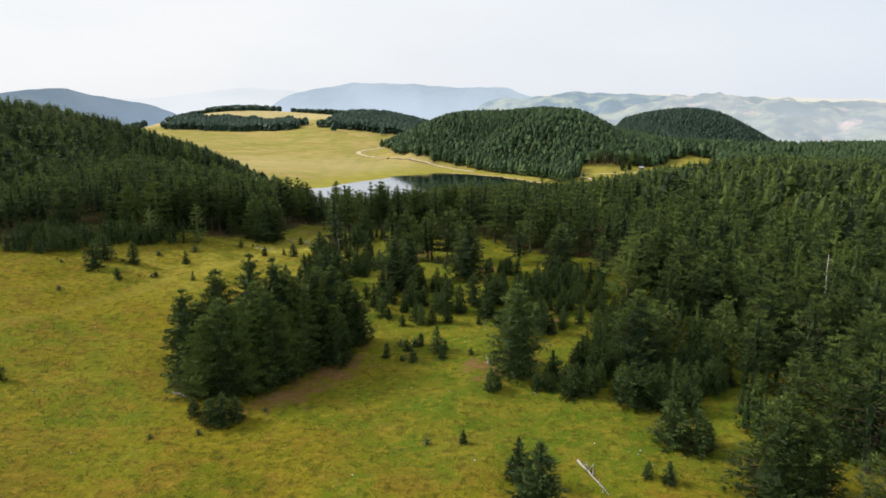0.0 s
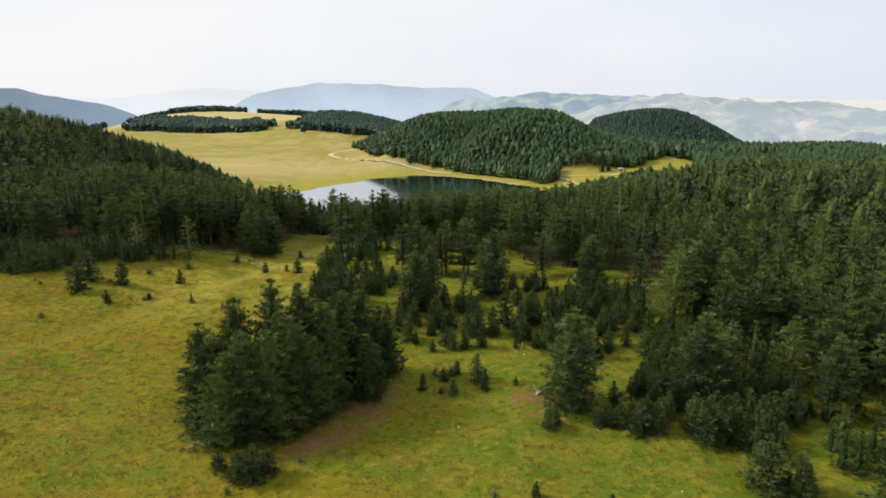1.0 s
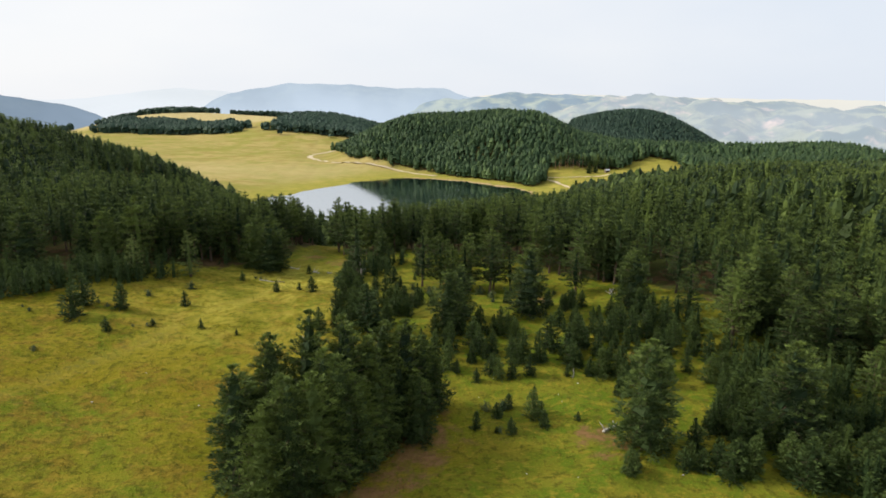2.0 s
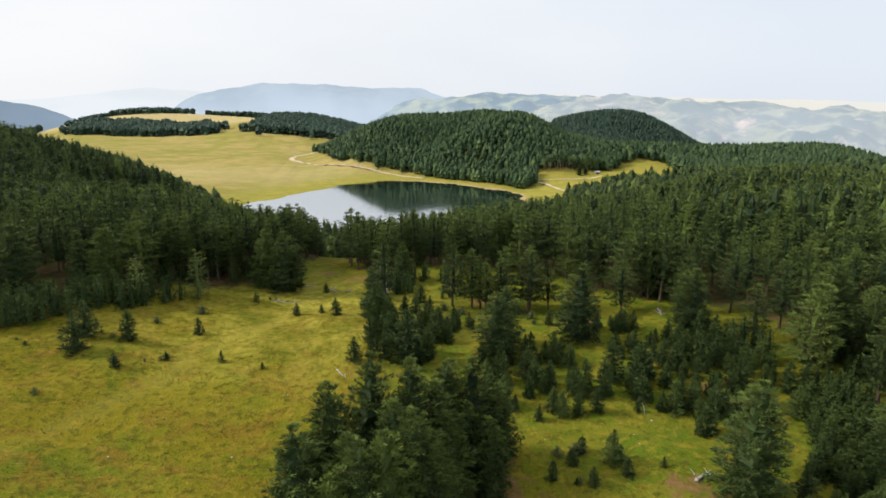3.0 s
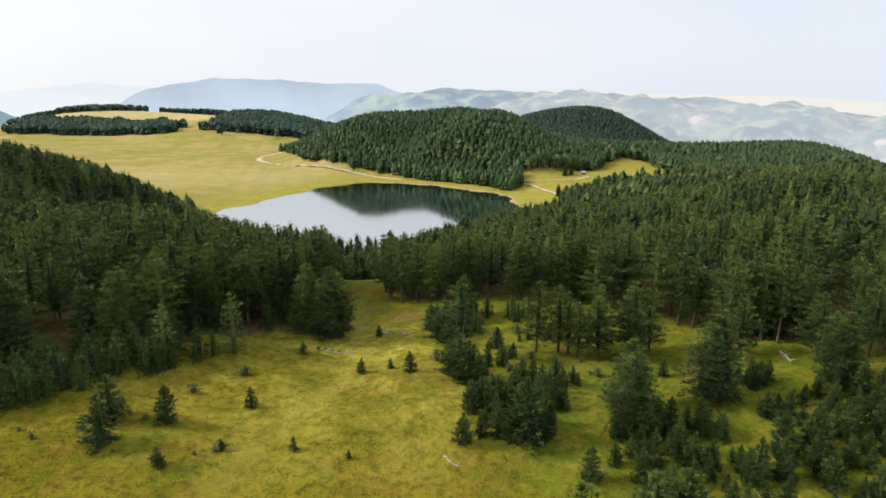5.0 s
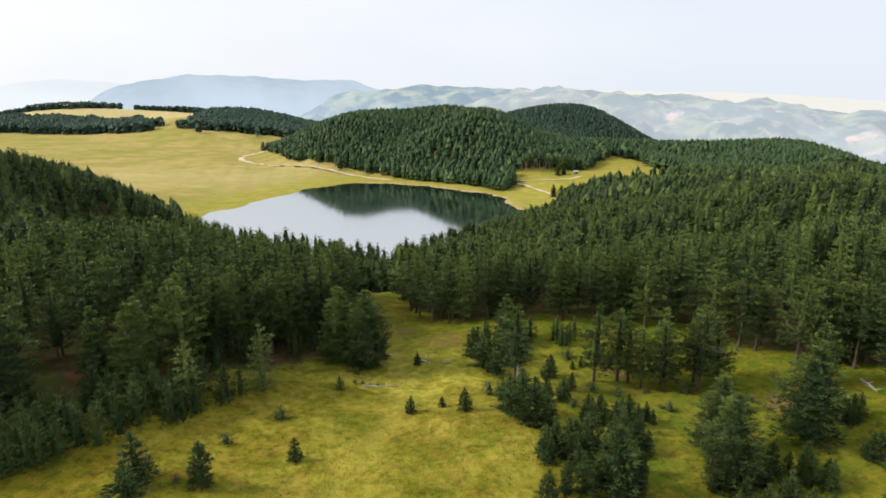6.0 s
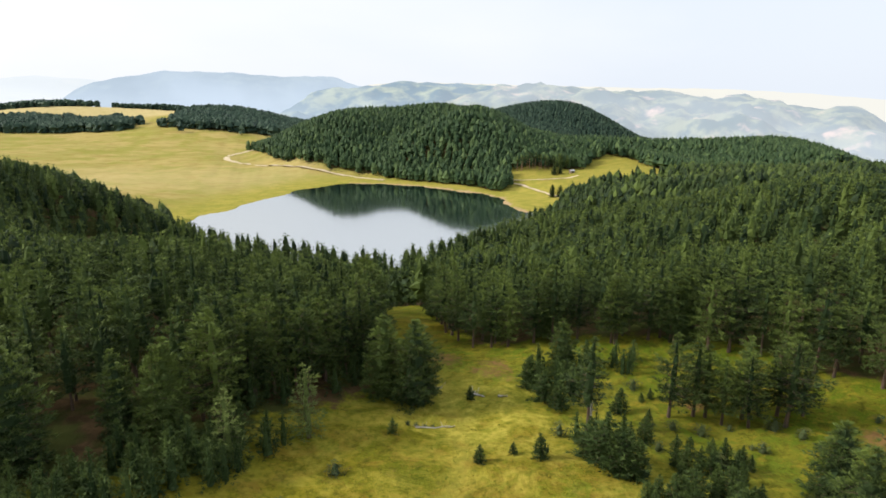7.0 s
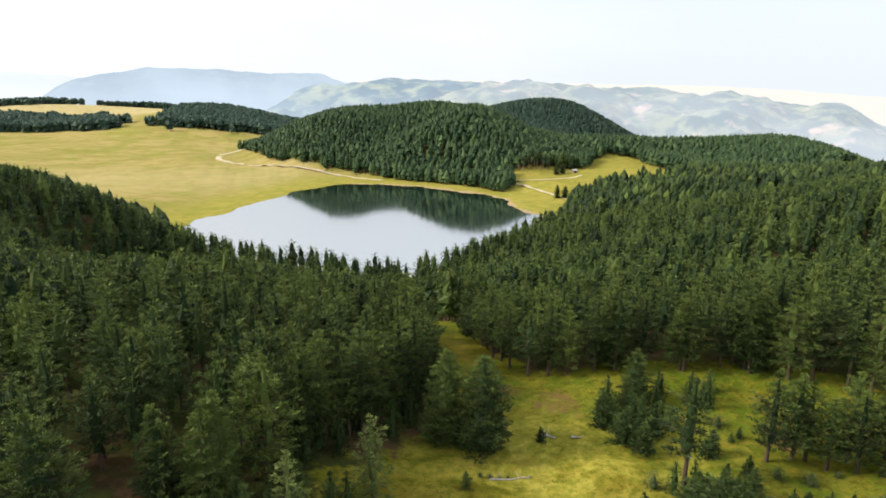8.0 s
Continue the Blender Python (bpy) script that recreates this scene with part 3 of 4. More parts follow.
def pine(seed, tall, wide, foot, shape, whorls, arms, clumps, r, n, size, width, limbs=True, ragged=0.25, sides=6, rings=6, flat=0.5, bulk_at=0.6, facets=7, tiers=10):
    """Arrays of a pine: wood corners and triangles, needle corners and triangles, and how pale the needles are, from
    the year's new growth and from light painted on tops and tips. Boughs leave the bent trunk in whorls and carry
    clumps of needles, tier above tier."""
    rng = np.random.default_rng(seed)
    bend = rng.normal(0, 0.012 * tall, 2)
    zs = np.linspace(0, 1, rings)
    axis = lambda u: np.array([bend[0] * math.sin(u * 2.6), bend[1] * math.sin(u * 2.1 + 0.5) - bend[1] * math.sin(0.5), u * tall])
    girth = 0.0125 * tall + 0.03
    wood = [tube([axis(u) for u in zs], [girth * (1.25 - u * 1.2) if u else girth * 1.5 for u in zs], sides)]
    lean = rng.uniform(0, 2 * math.pi)
    lumps = rng.uniform(-ragged, ragged, 18)
    centre, along, grown = [], [], []
    for w in range(whorls):
        u0 = ((w + 0.35 + rng.normal(0, 0.12)) / whorls) ** 0.92
        turn = rng.uniform(0, 2 * math.pi)
        here = max(3, round(arms * (1.08 - 0.45 * u0)))
        for k in range(here):
            u = float(np.clip(u0 + rng.normal(0, 0.11) / whorls, 0.0, 0.97))
            az = turn + k * 2 * math.pi / here + rng.normal(0, 0.25)
            lump = 1 + lumps[int((az % (2 * math.pi)) / (2 * math.pi) * 6) % 6 + 6 * int(u * 2.99)]
            reach = wide * float(crown_radius(np.array(u), shape)) * lump * rng.uniform(0.72, 1.1) * (1 + 0.12 * math.cos(az - lean))
            d = np.array([math.cos(az), math.sin(az), -0.12 + 0.8 * u ** 1.5 + rng.normal(0, 0.08)])
            a = axis(foot + (1 - foot) * u)
            if limbs and reach > 0.4:
                wood.append(limb(a, a + d * reach * 0.9, 0.012 * reach + 0.02))
            few = max(1, round(clumps * (0.3 + 0.7 * min(1.0, reach / wide))))
            for j in range(few):
                t = 1.0 - 0.72 * (j + rng.uniform(0, 0.5)) / few - 0.1
                lat = rng.normal(0, 0.20) * reach * (j > 0)
                centre.append(a + d * (t * reach) + np.array([-d[1] * lat, d[0] * lat, 0.09 * reach * t * t + rng.normal(0, 0.05)]))
                along.append(d / np.linalg.norm(d))
                grown.append(min(1.0, 0.38 + 1.1 * reach / wide))
    for u, g in ((0.90, 0.6), (0.95, 0.5), (0.99, 0.38)):
        centre.append(axis(u))
        along.append(np.array([0, 0, 1.0]))
        grown.append(g)
    lv, lf, lw, tip = tufts(rng, np.array(centre), np.array(along), np.array(grown), r, flat, n, size, width)
    # the dense inner mass of the crown, drawn in between the tiers of boughs
    sv, sw = [], []
    for k in range(2 * tiers):
        u = 0.93 * min(0.99, (k // 2 + (0.12 if k % 2 == 0 else 0.72)) / tiers + rng.normal(0, 0.12) / tiers)
        q = axis(foot + (1 - foot) * u)
        for i in range(facets):
            az = (i + 0.5 * (k // 2 % 2)) * 2 * math.pi / facets + rng.normal(0, 0.16)
            lump = 1 + lumps[int((az % (2 * math.pi)) / (2 * math.pi) * 6) % 6 + 6 * int(u * 2.99)]
            rr = bulk_at * wide * float(crown_radius(np.array(u), shape)) * lump * rng.uniform(0.70, 1.18) * (1.05 if k % 2 == 0 else 0.90) * (1 + 0.12 * math.cos(az - lean))
            sv.append(q + np.array([rr * math.cos(az), rr * math.sin(az), 0.06 * rr * (k % 2)]))
            sw.append((0.8 * math.cos(az), 0.8 * math.sin(az), 0.5 if k % 2 else -0.2))
    sv.append(axis(0.95))
    sw.append((0, 0, 1))
    sf = []
    for k in range(2 * tiers - 1):
        for i in range(facets):
            j, o = (i + 1) % facets, k * facets
            sf += [(o + i, o + j, o + facets + j), (o + i, o + facets + j, o + facets + i)]
    o = (2 * tiers - 1) * facets
    sf += [(o + i, o + (i + 1) % facets, len(sv) - 1) for i in range(facets)]
    lv, lf = merge([(lv, lf), (np.array(sv), np.array(sf))])
    lw = np.concatenate([lw, np.array(sw)])
    # -1 withholds the pale tone, painting the crown's inside dark as if shaded
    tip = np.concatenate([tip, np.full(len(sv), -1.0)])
    h = np.clip((lv[:, 2] / tall - foot) / (1 - foot), 0, 1)
    out = np.hypot(lv[:, 0], lv[:, 1]) / (wide * crown_radius(h, shape) + 0.2)
    # rounded shading: each spray takes its light as part of its clump and of the crown's whole bulk
    bulk = np.c_[lv[:, 0], lv[:, 1], 0.45 * (lv[:, 2] - (foot + 0.25 * (1 - foot)) * tall) * wide / (0.5 * tall) + 0.25 * wide]
    bulk /= np.linalg.norm(bulk, axis=1)[:, None] + 1e-9
    ln = bulk + 0.65 * lw
    ln /= np.linalg.norm(ln, axis=1)[:, None] + 1e-9
    g = np.cross(lv[lf[:, 1]] - lv[lf[:, 0]], lv[lf[:, 2]] - lv[lf[:, 0]])
    back = (g * ln[lf].sum(1)).sum(1) < 0
    lf[back] = lf[back][:, ::-1]
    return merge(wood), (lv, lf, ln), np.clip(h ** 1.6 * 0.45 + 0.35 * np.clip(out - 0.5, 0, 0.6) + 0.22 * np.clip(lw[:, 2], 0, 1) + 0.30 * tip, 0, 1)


OPEN_SHAPE, FOREST_SHAPE, YOUNG_SHAPE = (0.88, 0.24, 0.74), (0.76, 0.28, 0.86), (0.88, 0.20, 0.88)
FAR_SHAPE = (0.74, 0.32, 0.62)


def tree_kind(kind, seed):
    """Near trees in full detail."""
    if kind == "open":
        return pine(seed, 14, 4.0, 0.03, OPEN_SHAPE, 15, 11, 5, 0.56, 20, 0.42, 0.16, ragged=0.26, flat=0.50, bulk_at=0.40, facets=7, tiers=8)
    if kind == "tall":
        return pine(seed, 14, 3.7, 0.19, FOREST_SHAPE, 10, 9, 5, 0.54, 17, 0.43, 0.15, ragged=0.34, flat=0.46, bulk_at=0.15, facets=5, tiers=5)
    if kind == "thin":
        return pine(seed, 14, 2.8, 0.05, OPEN_SHAPE, 12, 6, 3, 0.46, 14, 0.42, 0.15, ragged=0.38, flat=0.6, bulk_at=0.18, facets=5, tiers=5)
    if kind == "mast":
        return pine(seed, 14, 3.4, 0.34, FOREST_SHAPE, 7, 7, 5, 0.54, 16, 0.47, 0.15, ragged=0.42, flat=0.42, bulk_at=0.22, facets=6, tiers=4)
    if kind == "bare":
        return pine(seed, 14, 2.2, 0.62, FOREST_SHAPE, 4, 6, 3, 0.55, 9, 0.55, 0.16, ragged=0.4, flat=0.55, bulk_at=0.3, facets=6, tiers=3)
    if kind == "young":
        return pine(seed, 6, 1.75, 0.0, YOUNG_SHAPE, 9, 8, 3, 0.40, 11, 0.46, 0.17, ragged=0.22, sides=4, rings=3, flat=0.75, bulk_at=0.26, facets=6, tiers=4)
    return pine(seed, 2.2, 1.5, 0.0, (0.9, 0.30, 0.6), 4, 7, 2, 0.34, 12, 0.28, 0.16, sides=4, rings=3, flat=0.75, bulk_at=0.4, facets=6, tiers=3)


KINDS = {}


def kit(kind, count, leaf_mat, bark=None):
    KINDS[kind] = []
    for s in range(count):
        (wv, wf), (lv, lf, ln), lit_shoots = tree_kind(kind, 100 + 17 * s + len(kind) * 1000)
        crown = mesh_of(kind + "_crown", lv, lf, [leaf_mat])
        give(crown, "lit_shoots", lit_shoots)
        lit_as(crown, ln)
        KINDS[kind].append((mesh_of(kind + "_trunk", wv, wf, [bark or M_BARK], True), crown, float(lv[:, 2].max())))


kit("open", 5, M_PINE)
kit("tall", 6, M_PINE)
kit("thin", 3, M_SPARSE)
kit("mast", 4, M_PINE)
kit("bare", 3, M_PINE, M_RED_BARK)
kit("young", 6, M_YOUNG)
kit("bush", 4, M_BUSH)

LABELS = {
    "open": ("pine_tree", "tall dark green pine branched low down, on the meadow's edge", "pine tree", "pines at the meadow"),
    "tall": ("pine_tree", "tall pine with a bare lower trunk at the wood's edge", "pine tree", "pines at the wood's edge"),
    "mast": ("pine_tree", "slim pine with a long bare reddish trunk at the wood's edge", "pine tree", "pines at the wood's edge"),
    "bare": ("pine_tree", "pine with a tall bare pinkish trunk above the glade", "pine tree", "pines above the glade"),
    "thin": ("pine_tree", "thin ragged pine with sparse pale green crown", "pine tree", "pines at the meadow"),
    "young": ("young_pine", "bushy young blue-green pine growing in grass", "young pine", "young pines"),
    "bush": ("juniper_bush", "low dark green bush in the yellow grass", "bush", "bushes"),
}
place_rng = np.random.default_rng(5)


def plant(kind, x, y, tall, stout=1.0):
    """Sets one tree, an Empty with trunk and crown, on the ground."""
    trunk, crown, full = KINDS[kind][int(place_rng.integers(len(KINDS[kind])))]
    name, label, category, group = LABELS[kind]
    k = tall / full
    ob = new(name)
    w = k * stout * place_rng.uniform(0.92, 1.1)
    ob.matrix_basis = Matrix.LocRotScale((x, y, float(land(x, y)) - 0.12), Euler((place_rng.normal(0, 0.02), place_rng.normal(0, 0.02), place_rng.uniform(0, 6.28))), (w, w, k))
    tagged(ob, label, category, group)
    for part_name, me in (("trunk", trunk), ("crown", crown)):
        new(part_name, me).parent = ob


CLUMP_PINES = [
    (-40.0, 93.9, 16.4), (-36.3, 99.4, 18.2), (-33.1, 91.2, 15.4), (-38.6, 96.7, 13.6), (-32.3, 102.9, 19.4), (-27.9, 100.7, 19.5), (-30.5, 93.2, 15.7), (-28.0, 95.8, 16.8),
    (-25.1, 103.0, 16.0), (-23.1, 108.0, 15.9), (-19.5, 107.3, 16.1), (-17.0, 109.5, 12.2), (-23.4, 101.8, 13.0), (-25.7, 98.6, 12.2), (-20.6, 105.1, 11.8), (-36.4, 90.6, 12.5),
    (-34.2, 94.2, 15.0), (-29.6, 97.4, 16.5), (-26.6, 104.2, 16.0), (-18.2, 103.2, 11.0), (-15.4, 110.4, 10.5),
]
SINGLE_PINES = [
    (12.0, 97.0, 15.7), (30.5, 96.1, 14.6), (38.1, 65.8, 14.1), (40.9, 63.8, 11.9), (59.6, 82.4, 9.6), (35.1, 100.7, 10.9), (50.6, 73.7, 12.3), (52.7, 99.0, 13.5),
    (-13.4, 163.9, 13.7), (-7.5, 163.2, 12.1), (-2.8, 161.0, 13.6), (0.9, 156.6, 14.6), (-8.0, 140.1, 10.5), (5.8, 139.3, 14.3), (25.5, 137.3, 11.7), (-49.3, 175.7, 13.8),
    (-9.2, 163.8, 13.2), (-3.7, 158.6, 12.4), (2.3, 159.8, 13.1), (5.9, 158.6, 10.8), (-10.5, 133.8, 12.0), (-6.9, 160.4, 10.7), (-48.0, 179.0, 12.6), (-53.5, 179.0, 13.4), (-22.5, 181.0, 10.2), (32.0, 161.2, 13.2),
]
EDGE_PINES = [(39.4, 124.0, 14.8), (45.0, 118.9, 15.0), (25.5, 139.4, 11.2), (36.2, 120.6, 15.5), (46.7, 121.3, 13.7), (50.3, 113.9, 15.5), (58.6, 113.1, 15.5), (55.0, 103.0, 15.8),
    (44.1, 127.1, 13.3), (54.4, 107.0, 15.4), (47.5, 111.7, 15.0), (41.2, 112.2, 13.9), (63.5, 97.1, 13.3), (54.0, 88.6, 15.5), (67.4, 96.3, 15.0), (38.0, 103.0, 10.5), (46.0, 100.0, 12.0),
    (50.8, 69.2, 16.6), (44.5, 56.8, 13.6), (46.4, 77.9, 12.6), (49.9, 75.0, 15.4), (58.3, 83.4, 15.4), (46.8, 90.3, 12.6), (57.8, 98.2, 13.9),
    (48.0, 92.0, 11.5), (33.5, 131.0, 11.0), (29.0, 146.0, 12.0), (18.5, 151.0, 11.5)]
THIN_PINES = [
    (-75.0, 162.0, 9.8), (-65.4, 168.0, 10.8), (-27.8, 162.0, 15.3),
]
YOUNG_EDGE = [
    (14.5, 92.0, 3.7), (16.6, 91.5, 3.4), (19.2, 89.1, 5.4), (21.2, 90.0, 4.1), (27.0, 89.8, 5.5), (27.4, 86.8, 6.9), (31.5, 90.5, 5.1), (29.9, 77.0, 7.7),
    (36.3, 88.6, 5.9), (30.5, 91.5, 3.7), (31.1, 86.0, 5.5), (32.6, 75.1, 6.4), (34.6, 76.2, 4.0), (10.6, 63.9, 9.2), (9.0, 69.7, 6.0), (41.9, 90.8, 4.6),
    (-24.1, 143.9, 5.4), (-25.1, 134.7, 9.4), (-20.2, 125.9, 4.8), (-30.9, 82.5, 5.1), (-32.8, 82.8, 4.1), (-29.3, 83.8, 3.8), (-35.5, 84.3, 2.9),
]
YOUNG_INNER = [
    (3.4, 149.6, 3.1), (14.3, 142.4, 3.9), (15.0, 141.5, 4.4), (17.1, 142.3, 3.9), (13.1, 135.0, 2.8), (6.2, 125.3, 6.7), (10.9, 124.7, 6.3), (8.4, 119.7, 5.2),
    (-28.8, 151.4, 7.3), (-27.6, 150.0, 5.8), (-29.9, 152.8, 5.0), (-30.1, 153.3, 7.8), (-27.8, 153.7, 5.8), (-30.9, 156.1, 5.9), (-27.9, 142.1, 5.6), (-19.9, 143.0, 5.0),
    (-20.1, 141.3, 4.6), (-17.7, 140.9, 3.8), (-21.7, 157.1, 4.0), (-18.4, 161.5, 2.8), (-29.7, 172.5, 5.9), (-29.6, 178.1, 5.7), (-28.3, 169.9, 4.8), (-19.9, 166.9, 4.3),
]
SAPLINGS = [
    (-78.4, 140.4, 6.9), (-78.6, 145.4, 6.8), (-71.7, 145.0, 5.6), (-61.4, 148.8, 3.4), (-34.0, 134.5, 4.6), (-37.3, 156.4, 3.7), (-40.1, 177.0, 2.6), (-45.0, 158.0, 2.7),
    (-40.2, 158.5, 2.0), (-55.3, 137.3, 2.3), (-48.6, 135.0, 1.4), (-64.3, 138.8, 1.8), (-71.1, 135.7, 2.9), (-54.1, 168.3, 2.5), (-20.8, 150.0, 4.1), (-13.0, 169.5, 2.0),
    (-14.8, 168.9, 1.8), (27.0, 68.4, 3.1), (24.8, 69.9, 2.5), (2.7, 77.1, 2.2), (8.4, 92.2, 2.8), (-0.8, 106.9, 5.2), (-68.7, 92.7, 3.3),
    (7.4, 91.6, 3.9), (43.6, 90.7, 2.9), (-9.8, 104.7, 3.0), (-0.1, 104.3, 2.8), (-5.2, 102.9, 2.7), (4.9, 104.8, 1.7), (-6.3, 107.5, 2.7), (-4.1, 110.4, 2.7),
    (0.3, 107.9, 2.2), (6.9, 117.2, 2.0), (10.0, 133.4, 4.1), (12.8, 110.4, 3.4), (-7.2, 103.4, 1.2),
]
BUSHES = [
    (-50.4, 169.9, 0.9), (-49.2, 169.7, 0.7), (-51.6, 170.2, 0.8), (-48.0, 169.8, 0.6),
    (-78.7, 126.4, 1.1), (-86.5, 141.4, 0.9), (-76.9, 147.1, 1.1), (-74.5, 145.3, 1.0), (-69.7, 153.6, 1.7), (-63.0, 159.2, 2.0), (-88.6, 143.4, 0.8), (-65.0, 138.5, 1.0),
    (-67.3, 137.6, 0.6), (-76.8, 138.7, 0.6), (-25.9, 86.1, 0.9), (-33.4, 79.8, 1.1), (-2.2, 77.2, 1.2), (-39.3, 78.3, 0.8), (-79.0, 127.2, 1.0), (-64.4, 139.9, 1.2),
    (-7.6, 109.7, 1.8), (-5.0, 110.0, 2.2), (-6.7, 103.5, 1.2),
    (-25.7, 155.1, 1.4), (-19.3, 160.4, 1.9), (-21.2, 154.9, 1.6), (-20.4, 150.6, 2.0), (-12.3, 157.9, 2.0), (-7.1, 158.5, 1.1), (-7.8, 153.2, 1.0), (-1.2, 156.4, 2.3), (6.6, 151.5, 1.4), (14.5, 153.7, 1.4), (-16.6, 149.0, 2.6),
    (-29.0, 156.6, 1.8), (-26.3, 157.6, 2.3), (-11.6, 150.9, 1.8), (-6.9, 152.2, 2.0), (0.5, 150.2, 1.2), (0.7, 153.3, 2.0), (-31.8, 162.5, 2.4), (-15.6, 159.7, 1.8), (-24.4, 174.7, 2.2), (-13.9, 172.8, 2.1), (-1.0, 174.5, 1.1),
]

for x, y, tall in CLUMP_PINES:
    plant("open", x, y, tall, 1.06)
for x, y, tall in SINGLE_PINES:
    plant("tall" if y > 150 and x > -17 else "open", x, y, tall, 1.08 if y > 150 else 1.32)
for x, y, tall in EDGE_PINES:
    plant("tall", x, y, tall, 1.15)
for x, y, tall in THIN_PINES[:2]:
    plant("thin", x, y, tall, 1.35)
plant("mast", *THIN_PINES[2], 1.15)
for x, y, tall in YOUNG_EDGE + YOUNG_INNER:
    plant("young", x, y, tall, 1.25)
for x, y, tall in SAPLINGS:
    plant("young", x, y, tall, 1.1)
for x, y, tall in BUSHES:
    plant("bush", x, y, tall, 1.1)

# pines that line the edges of the two woods, and of the lane between them
EDGE_LINES = [
    [(-80, 170), (-72, 177.5), (-63, 182.5), (-56, 187), (-52, 194), (-50.5, 204), (-49.5, 216), (-48, 230)],
    [(-31, 230), (-34, 206), (-33, 198.5), (-28, 195), (-16, 192), (-4, 187.5), (8, 180), (16, 169), (24, 160), (33, 152)],
]
edge_rng = np.random.default_rng(12)
for line in EDGE_LINES:
    for (ax, ay), (bx, by) in zip(line, line[1:]):
        count = max(1, round(math.hypot(bx - ax, by - ay) / 3.9))
        for i in range(count):
            u = (i + edge_rng.uniform(0.2, 0.8)) / count
            plant(("tall", "mast", "tall")[int(edge_rng.integers(3))], ax + (bx - ax) * u + edge_rng.normal(0, 0.7), ay + (by - ay) * u + edge_rng.normal(0, 0.7), float(edge_rng.uniform(12.5, 15.8)), 0.98)

# thickets of young pines
THICKETS = [
    ([(-104, 148), (-92, 146), (-88, 149), (-83, 153), (-78, 157), (-69, 163), (-67, 168), (-78, 166), (-95, 160), (-106, 160)], 2.1, 3.0, 6.5),
    ([(-17, 126), (-10, 119), (-5, 115), (3, 117), (4, 122), (2, 133), (-3, 139), (-13, 134)], 2.8, 2.0, 6.0),
    ([(6, 122), (11, 116), (14, 109), (22, 112), (30, 118), (34, 129), (28, 137), (17, 138), (11, 133)], 2.6, 2.2, 6.5),
    ([(-24, 152), (-22, 141), (-16, 141), (-11, 149), (-16, 156)], 2.7, 2.2, 4.4),
    ([(-31, 144), (-32, 135), (-26, 134), (-20, 135), (-23, 140), (-26, 146)], 2.3, 3.0, 5.5),
    ([(-30, 163), (-31, 156), (-28, 154), (-22, 156), (-20, 161)], 2.7, 2.2, 4.6),
    ([(29, 118), (26, 103), (33, 102), (41, 115), (36, 120)], 2.5, 3.0, 6.0),
    ([(13, 94), (18, 90), (25, 88), (29, 84), (35, 82), (44, 92), (47, 98), (42, 103), (29, 95), (22, 97)], 2.4, 3.0, 6.0),
    ([(43, 104), (48, 101), (57, 108), (56, 116), (46, 122), (40, 118)], 2.7, 3.0, 7.0),
    ([(40, 83), (39, 72), (48, 80), (52, 92), (46, 92)], 3.2, 2.5, 6.0),
    ([(-31, 182), (-30, 175), (-25, 172), (-20, 174), (-16, 183), (-23, 187)], 2.3, 3.0, 6.5),
    ([(-14, 182), (-14, 176), (-9, 177), (-7, 181)], 2.5, 2.0, 3.5),
    ([(36, 124), (44, 116), (54, 120), (50, 128), (42, 132)], 3.2, 3.0, 7.0),
    ([(22, 97), (26, 103), (33, 102), (42, 103), (29, 95)], 2.4, 3.0, 6.0),
    ([(20, 99.5), (27, 97), (40, 108), (36, 113.5), (29, 112)], 2.5, 3.0, 6.2),
    ([(-78, 172), (-70, 172), (-58, 182), (-52, 188), (-54, 196), (-66, 188), (-80, 180)], 3.4, 2.5, 5.5),
    ([(9, 143), (13, 140), (17, 144), (13, 147)], 2.2, 2.5, 4.0),
]


def strewn(ring, step, rng, jitter=0.42, wander=0.0):
    """Points on a loose staggered net inside an outline."""
    r = np.array(ring, float)
    xs, ys = np.arange(r[:, 0].min(), r[:, 0].max(), step), np.arange(r[:, 1].min(), r[:, 1].max(), step * 0.87)
    gx, gy = np.meshgrid(xs, ys)
    gx = gx + (np.arange(len(ys)) % 2 * step * 0.5)[:, None]
    p = np.c_[gx.ravel(), gy.ravel()] + rng.uniform(-jitter, jitter, (gx.size, 2)) * step
    return p[ring_distance(ring, p[:, 0], p[:, 1]) < wander * (np.sin(p[:, 0] * 0.11) + np.sin(p[:, 1] * 0.17 + p[:, 0] * 0.05) + rng.normal(0, 0.7, len(p)))]


thicket_rng = np.random.default_rng(21)
young_spots = []
for ring, step, low, high in THICKETS:
    for x, y in strewn(ring, step, thicket_rng):
        if thicket_rng.uniform() < 0.88:
            young_spots.append((float(x), float(y), float(thicket_rng.uniform(low, high))))

# the young pines that stand nearest the meadow, and the rest of the thickets
young_spots.sort(key=lambda s: math.hypot(s[0] + 20, s[1] - 105))
for x, y, tall in young_spots[:235]:
    plant("young", x, y, tall)

# ---------------------------------------------------------------- woods
FINE = [pine(700 + s, 14, 3.6, 0.18 + 0.02 * s, FOREST_SHAPE, 9, 8, 3, 0.60, 11, 0.52, 0.17, limbs=False, ragged=0.34, sides=4, rings=4, flat=0.46, bulk_at=0.2, facets=6, tiers=5) for s in range(8)]
MIDDLE = [pine(800 + s, 14, 3.5, 0.14, (0.76, 0.32, 0.64), 9, 5, 2, 0.76, 5, 0.78, 0.19, limbs=False, ragged=0.24, sides=3, rings=3, flat=0.8, bulk_at=0.52, facets=5, tiers=4) for s in range(8)]
